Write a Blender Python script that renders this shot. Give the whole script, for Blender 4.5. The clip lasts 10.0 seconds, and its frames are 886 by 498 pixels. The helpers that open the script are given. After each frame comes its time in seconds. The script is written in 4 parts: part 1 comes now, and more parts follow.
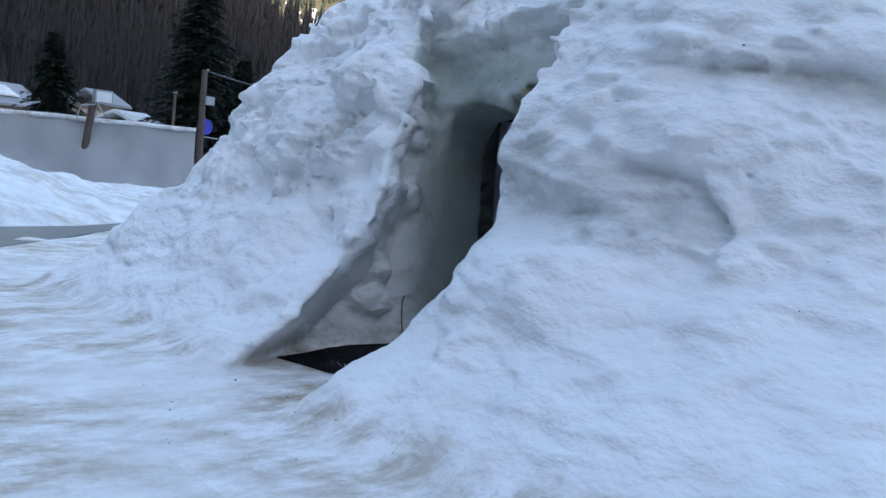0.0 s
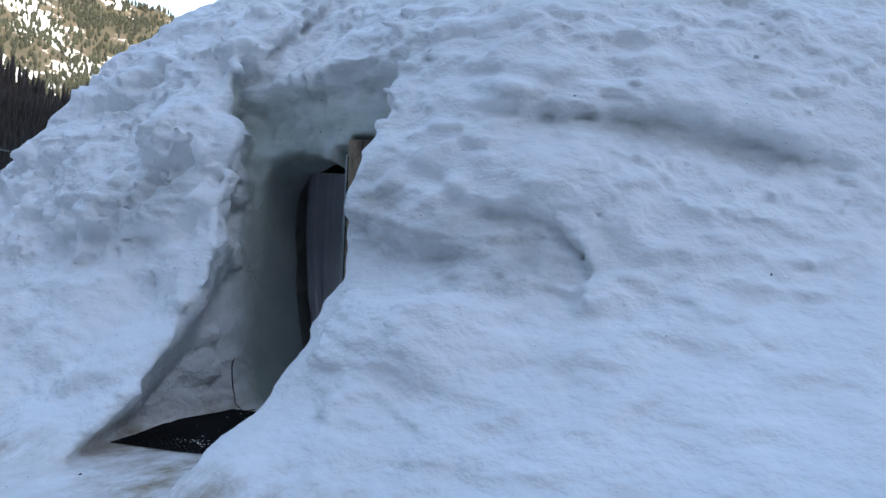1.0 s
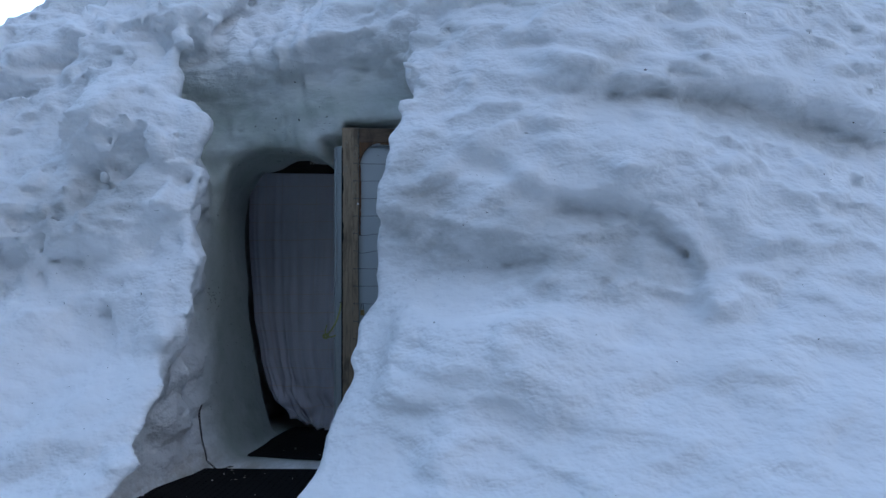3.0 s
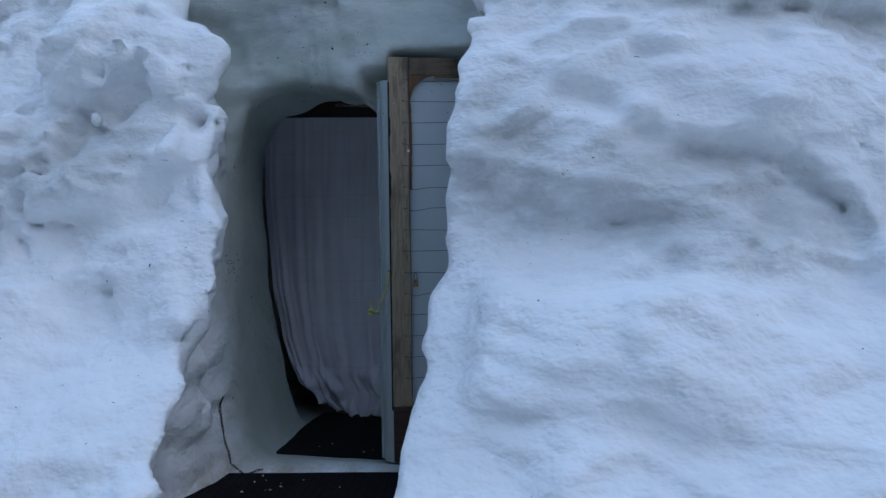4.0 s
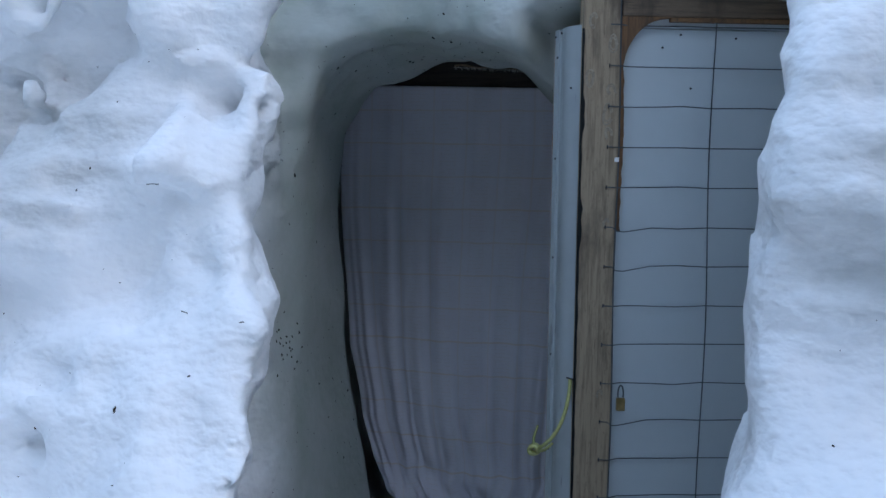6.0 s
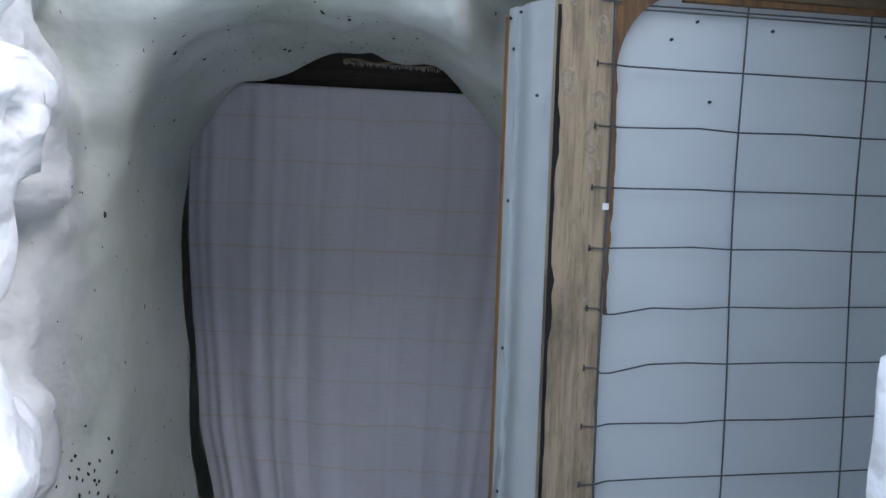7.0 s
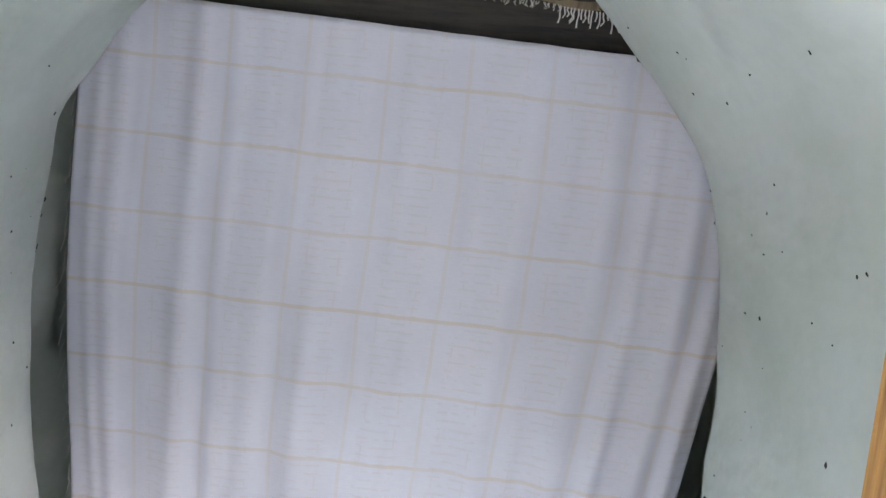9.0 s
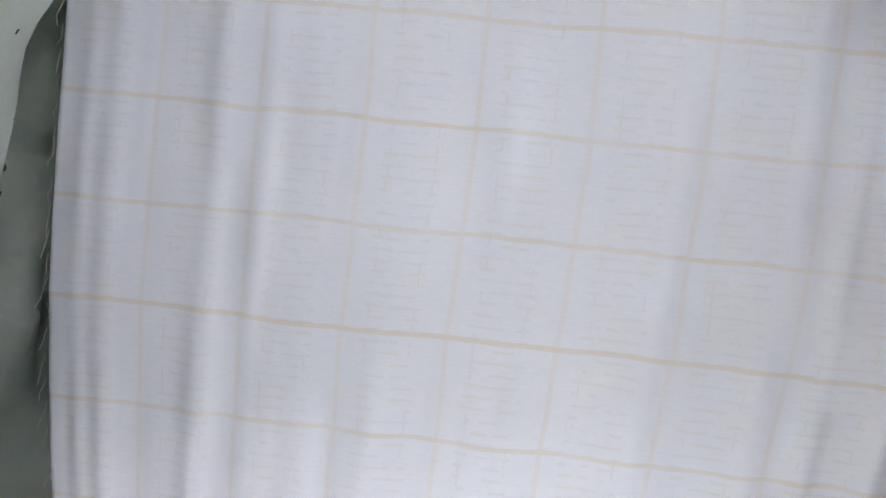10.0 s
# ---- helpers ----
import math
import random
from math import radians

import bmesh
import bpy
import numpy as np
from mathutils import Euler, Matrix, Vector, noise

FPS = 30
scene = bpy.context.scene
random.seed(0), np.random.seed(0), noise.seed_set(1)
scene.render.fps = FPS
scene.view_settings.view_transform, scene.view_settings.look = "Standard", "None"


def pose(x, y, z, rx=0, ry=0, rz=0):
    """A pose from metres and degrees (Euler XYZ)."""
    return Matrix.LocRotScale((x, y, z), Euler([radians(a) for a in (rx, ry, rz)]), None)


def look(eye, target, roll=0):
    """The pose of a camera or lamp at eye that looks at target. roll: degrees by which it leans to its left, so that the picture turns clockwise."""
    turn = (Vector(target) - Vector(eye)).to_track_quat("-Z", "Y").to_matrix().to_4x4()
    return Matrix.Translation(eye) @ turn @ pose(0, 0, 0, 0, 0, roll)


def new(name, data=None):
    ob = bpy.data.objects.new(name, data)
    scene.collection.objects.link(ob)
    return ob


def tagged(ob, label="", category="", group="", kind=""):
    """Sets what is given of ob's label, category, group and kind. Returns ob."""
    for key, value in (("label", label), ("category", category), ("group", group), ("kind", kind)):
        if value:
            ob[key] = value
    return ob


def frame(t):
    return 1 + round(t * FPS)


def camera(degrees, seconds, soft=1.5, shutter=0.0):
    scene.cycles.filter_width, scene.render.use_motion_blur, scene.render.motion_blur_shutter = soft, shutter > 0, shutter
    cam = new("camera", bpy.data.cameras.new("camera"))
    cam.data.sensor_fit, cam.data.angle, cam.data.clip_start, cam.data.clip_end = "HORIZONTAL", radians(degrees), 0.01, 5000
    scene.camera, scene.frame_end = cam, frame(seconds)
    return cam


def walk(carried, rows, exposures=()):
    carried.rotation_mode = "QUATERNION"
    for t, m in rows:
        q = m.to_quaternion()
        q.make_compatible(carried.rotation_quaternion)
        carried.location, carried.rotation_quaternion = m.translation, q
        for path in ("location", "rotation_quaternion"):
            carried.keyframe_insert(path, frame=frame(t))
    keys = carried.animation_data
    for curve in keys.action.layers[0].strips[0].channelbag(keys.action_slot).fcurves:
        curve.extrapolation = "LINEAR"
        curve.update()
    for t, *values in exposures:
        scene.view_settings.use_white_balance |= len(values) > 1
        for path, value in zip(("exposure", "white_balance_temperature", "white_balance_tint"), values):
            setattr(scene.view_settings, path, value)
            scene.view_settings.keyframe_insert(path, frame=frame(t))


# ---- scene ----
cam = camera(54.8, 10.0)

PATH = [
    (0, (4.002, -4.396, 1.281), (2.539, -3.042, 1.118), 6.0),
    (0.5, (3.696, -4.634, 1.28), (2.442, -3.078, 1.187), 4.2),
    (1, (3.415, -4.83, 1.266), (2.43, -3.09, 1.253), 2.5),
    (1.5, (3.062, -4.903, 1.242), (2.266, -3.068, 1.275), 0.4),
    (2, (2.646, -4.838, 1.257), (1.89, -2.986, 1.266), 0.2),
    (2.2, (2.461, -4.818, 1.255), (1.755, -2.946, 1.252), 0.2),
    (3.3, (1.555, -4.368, 1.183), (1.083, -2.425, 1.217), -0.1),
    (3.5, (1.412, -4.217, 1.204), (0.978, -2.265, 1.196), -0.2),
    (4, (1.155, -3.842, 1.213), (0.655, -1.907, 1.136), -0.7),
    (4.5, (0.91, -3.458, 1.29), (0.291, -1.562, 1.135), 0.2),
    (5, (0.619, -3.013, 1.332), (0.041, -1.113, 1.102), 1.7),
    (5.5, (0.388, -2.562, 1.408), (-0.234, -0.677, 1.163), 0.8),
    (5.9, (0.306, -2.247, 1.479), (-0.368, -0.377, 1.266), 0.5),
    (6, (0.273, -2.172, 1.482), (-0.358, -0.282, 1.304), 0.7),
    (6.2, (0.212, -2.026, 1.502), (-0.296, -0.098, 1.352), 1.2),
    (7.3, (-0.111, -1.207, 1.582), (-0.398, 0.764, 1.406), 2.4),
    (7.5, (-0.168, -1.057, 1.606), (-0.414, 0.919, 1.421), 2.9),
    (8, (-0.239, -0.729, 1.638), (-0.494, 1.246, 1.461), 3.3),
    (8.5, (-0.356, -0.538, 1.65), (-0.441, 1.45, 1.461), 6.2),
    (9, (-0.402, -0.411, 1.622), (-0.632, 1.564, 1.388), 6.0),
    (9.5, (-0.504, -0.25, 1.56), (-0.695, 1.733, 1.386), 8.3),
    (10, (-0.573, -0.059, 1.53), (-0.827, 1.918, 1.365), 5.4),
]
EXPOSURES = [(0, 2.37, 6950, 12), (1.5, 2.07, 6650, 12), (2.2, 2.0, 6550, 12), (3.5, 2.2, 6650, 12), (4.5, 2.48, 6950, 12), (5.5, 2.75, 7050, 12), (6.2, 3.1, 7250, 14), (7.3, 4.42, 9300, 19), (8.0, 5.05, 9700, 20), (8.5, 5.32, 10300, 21), (9.0, 5.97, 10500, 20), (9.5, 6.45, 11000, 19), (10, 6.4, 11250, 18)]
walk(cam, [(t, look(eye, target, roll)) for t, eye, target, roll in PATH], EXPOSURES)

# ---- light ----
SUN_ELEV, SUN_AZ = 12.0, 115.0      # degrees; azimuth clockwise from +y
world = bpy.data.worlds.new("sky")
scene.world = world
world.use_nodes = True
wn = world.node_tree.nodes
sky = wn.new("ShaderNodeTexSky")
sky.sky_type = "NISHITA"
sky.sun_disc = False
sky.sun_elevation, sky.sun_rotation = radians(SUN_ELEV), radians(SUN_AZ)
sky.altitude, sky.dust_density = 1200, 3.0
wn["Background"].inputs["Strength"].default_value = 0.15
world.node_tree.links.new(sky.outputs[0], wn["Background"].inputs["Color"])

sun = new("sun", bpy.data.lights.new("sun", "SUN"))
sun.data.energy, sun.data.angle, sun.data.color = 2.0, radians(0.5), (1.0, 0.95, 0.88)
SUN_DIR = Vector((math.sin(radians(SUN_AZ)), math.cos(radians(SUN_AZ)), math.tan(radians(SUN_ELEV)))).normalized()
sun.matrix_world = look(SUN_DIR * 50, (0, 0, 0))


# ---- materials ----
def nodes_of(name):
    m = bpy.data.materials.new(name)
    m.use_nodes = True
    nt = m.node_tree
    return m, nt, nt.nodes["Principled BSDF"]


def add(nt, kind, **values):
    n = nt.nodes.new(kind)
    for key, v in values.items():
        n.inputs[key.replace("_", " ")].default_value = v
    return n


def noise_tex(nt, scale, detail=4.0, rough=0.55, vec=None, stretch=None):
    n = add(nt, "ShaderNodeTexNoise", Scale=scale, Detail=detail, Roughness=rough)
    if vec is None:
        vec = nt.nodes.new("ShaderNodeTexCoord").outputs["Object"]
    if stretch:
        mp = nt.nodes.new("ShaderNodeMapping")
        mp.inputs["Scale"].default_value = stretch
        nt.links.new(vec, mp.inputs["Vector"])
        vec = mp.outputs[0]
    nt.links.new(vec, n.inputs["Vector"])
    return n.outputs["Fac"]


def ramp(nt, fac, stops):
    r = nt.nodes.new("ShaderNodeValToRGB")
    el = r.color_ramp.elements
    while len(el) < len(stops):
        el.new(0.5)
    for e, (p, c) in zip(el, stops):
        e.position, e.color = p, (*c, 1) if len(c) == 3 else c
    nt.links.new(fac, r.inputs["Fac"])
    return r.outputs["Color"]


def mix(nt, fac, a, b, mode="MIX"):
    n = nt.nodes.new("ShaderNodeMix")
    n.data_type, n.blend_type = "RGBA", mode
    for sock, v in ((n.inputs[0], fac), (n.inputs[6], a), (n.inputs[7], b)):
        if isinstance(v, (int, float)):
            sock.default_value = v
        elif isinstance(v, tuple):
            sock.default_value = (*v, 1)
        else:
            nt.links.new(v, sock)
    return n.outputs[2]


def bump(nt, bsdf, *layers):
    """Layers of (height socket, strength, distance in metres)."""
    last = None
    for h, strength, dist in layers:
        b = add(nt, "ShaderNodeBump", Strength=strength, Distance=dist)
        nt.links.new(h, b.inputs["Height"])
        if last:
            nt.links.new(last, b.inputs["Normal"])
        last = b.outputs[0]
    nt.links.new(last, bsdf.inputs["Normal"])


def plain(name, color, rough=0.6, metal=0.0, vary=0.15, scale=20.0, relief=0.1, dist=0.002, stretch=None):
    """A surface of one colour with blotches at two scales and fine relief."""
    m, nt, b = nodes_of(name)
    dark = tuple(c * (1 - vary) for c in color)
    light = tuple(min(1, c * (1 + vary)) for c in color)
    col = ramp(nt, noise_tex(nt, scale, stretch=stretch), [(0.3, dark), (0.7, light)])
    col = mix(nt, ramp(nt, noise_tex(nt, scale * 0.13, 3), [(0.35, (0, 0, 0)), (0.75, (1, 1, 1))]), col, tuple(c * (1 - vary * 0.8) for c in color))
    nt.links.new(col, b.inputs["Base Color"])
    b.inputs["Roughness"].default_value, b.inputs["Metallic"].default_value = rough, metal
    bump(nt, b, (noise_tex(nt, scale * 4, 5, stretch=stretch), relief, dist))
    return m


def scalar(nt, op, a, c=None, d=None):
    n = nt.nodes.new("ShaderNodeMath")
    n.operation = op
    for k, v in enumerate((a, c, d)):
        if isinstance(v, (int, float)):
            n.inputs[k].default_value = v
        elif v is not None:
            nt.links.new(v, n.inputs[k])
    return n.outputs[0]


def soft_step(nt, value, lo, hi):
    n = nt.nodes.new("ShaderNodeMapRange")
    n.interpolation_type = "SMOOTHSTEP"
    nt.links.new(value, n.inputs[0])
    n.inputs[1].default_value, n.inputs[2].default_value = lo, hi
    return n.outputs[0]


def snow_material(name, base, grit, rough=0.55, grain=1.0, dirt=0.0, icy_shade=None, dirt_shade=(), foot=None):
    """Old snow. Inside colour: packed, glazed snow darkened with painted shade; face patches (x, z, half width, half
    height, tilt): grey melt-out dirt and painted shade.
    """
    m, nt, b = nodes_of(name)
    col = ramp(nt, noise_tex(nt, 1.7, 5, 0.6), [(0.35, tuple(c * 0.94 for c in base)), (0.65, base)])
    blot = ramp(nt, noise_tex(nt, 0.9, 7, 0.68, stretch=(1, 1, 2.2)), [(0.5, (0, 0, 0)), (0.72, (1, 1, 1))])
    col = mix(nt, blot, col, mix(nt, 0.25, base, grit))
    where = nt.nodes.new("ShaderNodeSeparateXYZ")
    nt.links.new(nt.nodes.new("ShaderNodeTexCoord").outputs["Object"], where.inputs[0])
    px, py, pz = where.outputs
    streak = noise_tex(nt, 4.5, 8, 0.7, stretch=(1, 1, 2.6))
    # Grey patches mix dirt with shade put into the colour.
    for x0, z0, hx, hz, tilt in dirt_shade:
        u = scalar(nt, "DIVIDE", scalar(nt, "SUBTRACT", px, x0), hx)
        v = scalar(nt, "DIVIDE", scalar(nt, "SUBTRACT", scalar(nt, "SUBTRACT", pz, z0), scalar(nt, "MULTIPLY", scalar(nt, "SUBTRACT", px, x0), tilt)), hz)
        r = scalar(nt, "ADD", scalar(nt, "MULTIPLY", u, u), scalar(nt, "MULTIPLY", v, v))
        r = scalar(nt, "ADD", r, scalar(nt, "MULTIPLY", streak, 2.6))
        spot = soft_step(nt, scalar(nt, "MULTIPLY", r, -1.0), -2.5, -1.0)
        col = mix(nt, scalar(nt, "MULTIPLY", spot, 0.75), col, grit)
    if dirt:
        wash = ramp(nt, noise_tex(nt, 2.6, 9, 0.72, stretch=(1.6, 0.8, 1)), [(0.40, (0, 0, 0)), (0.62, (dirt, dirt, dirt))])
        lane = ramp(nt, noise_tex(nt, 0.55, 3, 0.5), [(0.36, (0.3, 0.3, 0.3)), (0.54, (1, 1, 1))])
        wash = mix(nt, 1.0, wash, lane, "MULTIPLY")
        if foot:
            low = soft_step(nt, scalar(nt, "ADD", pz, scalar(nt, "MULTIPLY_ADD", streak, 0.24, -0.12)), 0.20, 0.03)
            col = mix(nt, low, col, foot[0])
            wash = mix(nt, 1.0, wash, low, "MULTIPLY")
        col = mix(nt, wash, col, foot[1] if foot else grit)
    # Packed-snow colour also carries the passage's shade: it darkens with depth inside.
    if icy_shade:
        inner = mix(nt, ramp(nt, noise_tex(nt, 3.5, 6, 0.65), [(0.4, (0, 0, 0)), (0.7, (1, 1, 1))]), icy_shade, tuple(c * f for c, f in zip(icy_shade, (0.80, 0.84, 0.78))))
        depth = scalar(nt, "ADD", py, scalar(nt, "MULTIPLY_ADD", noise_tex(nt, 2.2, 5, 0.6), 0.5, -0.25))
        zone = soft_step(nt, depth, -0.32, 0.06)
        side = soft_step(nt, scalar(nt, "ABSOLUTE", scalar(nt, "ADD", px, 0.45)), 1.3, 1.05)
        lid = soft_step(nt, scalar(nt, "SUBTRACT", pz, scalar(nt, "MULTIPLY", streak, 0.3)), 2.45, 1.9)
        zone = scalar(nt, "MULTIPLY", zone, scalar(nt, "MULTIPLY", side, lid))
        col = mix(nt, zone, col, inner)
    nt.links.new(col, b.inputs["Base Color"])
    b.inputs["Roughness"].default_value = rough
    b.inputs["Specular IOR Level"].default_value = 0.3
    layers = []
    for scale, det, r, stretch, strength, dist in ((7, 3, 0.5, (1, 1, 1.6), 0.5, 0.060 * grain), (19, 3, 0.5, (1, 1, 1.2), 0.45, 0.014 * grain), (90, 3, 0.6, None, 0.1, 0.005)):
        h = noise_tex(nt, scale, det, r, stretch=stretch)
        if icy_shade:
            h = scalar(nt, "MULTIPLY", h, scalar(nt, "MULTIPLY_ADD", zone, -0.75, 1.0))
        layers.append((h, strength, dist))
    bump(nt, b, *layers)
    return m


def wood_material(name, dark, light, rough=0.7, along=(14, 14, 0.9), stain=None):
    m, nt, b = nodes_of(name)
    grain = noise_tex(nt, 6, 8, 0.65, stretch=along)
    col = ramp(nt, grain, [(0.3, dark), (0.55, light), (0.75, tuple(c * 0.8 for c in light))])
    if stain:
        blot = ramp(nt, noise_tex(nt, 5, 6, 0.65, stretch=(1, 1, 0.35)), [(0.50, (0, 0, 0)), (0.64, (1, 1, 1))])
        col = mix(nt, blot, col, stain)
    pore = noise_tex(nt, 40, 4, 0.7, stretch=tuple(max(v, 0.9) ** 0.35 for v in along))
    col = mix(nt, ramp(nt, pore, [(0.55, (0, 0, 0)), (0.72, (0.55, 0.55, 0.55))]), col, dark)
    line = noise_tex(nt, 15, 5, 0.7, stretch=along)
    col = mix(nt, ramp(nt, line, [(0.60, (0, 0, 0)), (0.68, (0.6, 0.6, 0.6))]), col, tuple(c * 0.5 for c in dark))
    nt.links.new(col, b.inputs["Base Color"])
    b.inputs["Roughness"].default_value = rough
    bump(nt, b, (grain, 0.4, 0.003), (pore, 0.3, 0.001))
    return m


SNOW = snow_material("snow", (0.90, 0.91, 0.92), (0.46, 0.47, 0.46), grain=1.5, dirt=0.95, foot=((0.84, 0.84, 0.84), (0.33, 0.265, 0.18)), icy_shade=(0.435, 0.475, 0.45),
                     # Patches: dirt in the scoop, painted shade below the rim and on the left.
                     dirt_shade=((1.25, 1.24, 0.75, 0.26, -0.12), (0.55, 1.45, 0.25, 0.35, 0.0), (2.0, 1.98, 1.0, 0.14, -0.22), (-1.25, 1.5, 0.45, 0.25, 0.2)))
SNOW_GROUND = snow_material("trodden_snow", (0.84, 0.84, 0.84), (0.33, 0.265, 0.18), 0.5, 1.9, 0.95)
SNOW_FAR = snow_material("old_snow", (0.84, 0.86, 0.88), (0.36, 0.28, 0.22), 0.6, 0.6, 0.7)
RUBBER = plain("black_rubber", (0.007, 0.007, 0.008), 0.85, vary=0.4, scale=30, relief=0.2)
RUBBER.node_tree.nodes["Principled BSDF"].inputs["Specular IOR Level"].default_value = 0.12
PVC = plain("white_plastic", (0.335, 0.375, 0.38), 0.35, vary=0.09, scale=14, relief=0.03)


def scratch(m, colour):
    """Adds thin grey scratches and scuffs to a painted or plastic surface."""
    nt = m.node_tree
    b = nt.nodes["Principled BSDF"]
    link = b.inputs["Base Color"].links[0]
    old = link.from_socket
    lines = ramp(nt, noise_tex(nt, 30, 3, 0.6, stretch=(1, 1, 0.12)), [(0.66, (0, 0, 0)), (0.70, (0.8, 0.8, 0.8))])
    scuff = ramp(nt, noise_tex(nt, 9, 6, 0.7), [(0.60, (0, 0, 0)), (0.72, (0.5, 0.5, 0.5))])
    col = mix(nt, scuff, mix(nt, lines, old, colour), tuple(c * 1.5 for c in colour))
    nt.links.new(col, b.inputs["Base Color"])


scratch(PVC, (0.19, 0.20, 0.21))
PANEL = plain("white_panel", (0.49, 0.54, 0.555), 0.45, vary=0.05, scale=6, relief=0.04)
WOOD_OLD = wood_material("weathered_wood", (0.14, 0.10, 0.065), (0.335, 0.25, 0.165), stain=(0.06, 0.04, 0.026))
WOOD_RAIL = wood_material("weathered_rail_wood", (0.06, 0.04, 0.027), (0.16, 0.105, 0.065), along=(0.9, 14, 14), stain=(0.032, 0.02, 0.013))
WOOD_BRACE = wood_material("stained_brace_wood", (0.07, 0.034, 0.015), (0.20, 0.095, 0.038), stain=(0.028, 0.018, 0.012))
WOOD_PINE = wood_material("bare_pine", (0.17, 0.06, 0.018), (0.44, 0.21, 0.065), 0.6)
WOOD_RED = wood_material("red_brown_wood", (0.10, 0.035, 0.02), (0.25, 0.095, 0.05), 0.7)
WOOD_WET = wood_material("wet_red_board", (0.02, 0.009, 0.006), (0.06, 0.025, 0.016), 0.6, along=(0.9, 14, 14))
WOOD_DARK = wood_material("dark_wood", (0.012, 0.010, 0.009), (0.045, 0.035, 0.028), 0.75, along=(0.9, 14, 14))
WOOD_POST = wood_material("grey_pole_wood", (0.05, 0.036, 0.03), (0.12, 0.09, 0.078), 0.8)
GLUE = plain("dried_glue", (0.31, 0.255, 0.185), 0.7, vary=0.4, scale=120, relief=0.5)
STEEL = plain("dull_steel_wire", (0.10, 0.11, 0.12), 0.45, 0.7, vary=0.3, scale=60)
SCREW = plain("dark_screw_steel", (0.06, 0.06, 0.065), 0.4, 0.8)
RUST = plain("rusty_chain_steel", (0.05, 0.035, 0.028), 0.6, 0.5, vary=0.5, scale=90)
BRASS = plain("tarnished_brass", (0.30, 0.21, 0.09), 0.4, 0.8, vary=0.3, scale=60)
GASKET = plain("black_gasket", (0.004, 0.004, 0.004), 0.9)
ROPE = plain("yellow_green_rope", (0.42, 0.42, 0.16), 0.8, vary=0.25, scale=150, relief=0.4)
THREAD = plain("white_thread", (0.66, 0.64, 0.62), 0.9)
SPECK = plain("dark_debris", (0.02, 0.016, 0.012), 0.9)
PAPER = plain("white_paper", (0.8, 0.8, 0.8), 0.8)
ASPHALT = plain("wet_asphalt", (0.055, 0.055, 0.058), 0.45, vary=0.3, scale=3, relief=0.3)
TARP = plain("grey_white_tarpaulin", (0.34, 0.36, 0.38), 0.5, vary=0.14, scale=1.2, relief=0.3, dist=0.05)
GREY_METAL = plain("grey_metal", (0.35, 0.36, 0.37), 0.45, 0.6)
LAMP_GLASS = plain("lamp_glass", (0.75, 0.77, 0.78), 0.15)
BLUE = plain("blue_plastic", (0.02, 0.03, 0.45), 0.4)
PLASTER = plain("brown_plaster", (0.30, 0.22, 0.16), 0.8)
ROOF = plain("grey_roof", (0.28, 0.29, 0.31), 0.7, scale=2)
NEEDLES = plain("spruce_needles", (0.022, 0.038, 0.024), 0.8, vary=0.45, scale=1.5)
BARK = plain("bark", (0.05, 0.04, 0.033), 0.9, scale=4)
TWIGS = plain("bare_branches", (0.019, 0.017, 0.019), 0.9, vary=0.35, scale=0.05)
TRUNKS = plain("pale_trunks", (0.07, 0.064, 0.063), 0.9, vary=0.3, scale=0.05)
PINES = plain("mountain_pines", (0.020, 0.026, 0.016), 0.9, vary=0.4, scale=0.03)


def hillside_material():
    m, nt, b = nodes_of("wooded_hillside")
    n = noise_tex(nt, 0.03, 9, 0.7, stretch=(1, 1, 2.5))
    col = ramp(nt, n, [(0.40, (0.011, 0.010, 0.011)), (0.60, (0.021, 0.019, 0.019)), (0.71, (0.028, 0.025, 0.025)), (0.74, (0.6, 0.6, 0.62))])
    nt.links.new(col, b.inputs["Base Color"])
    b.inputs["Roughness"].default_value = 0.95
    return m


def mountain_material():
    m, nt, b = nodes_of("grass_and_snow_mountain")
    n = noise_tex(nt, 0.008, 12, 0.74, stretch=(1, 1, 1.6))
    col = ramp(nt, n, [(0.40, (0.034, 0.038, 0.024)), (0.50, (0.065, 0.058, 0.042)), (0.53, (0.11, 0.095, 0.075)), (0.55, (0.82, 0.83, 0.85))])
    nt.links.new(col, b.inputs["Base Color"])
    b.inputs["Roughness"].default_value = 0.95
    return m


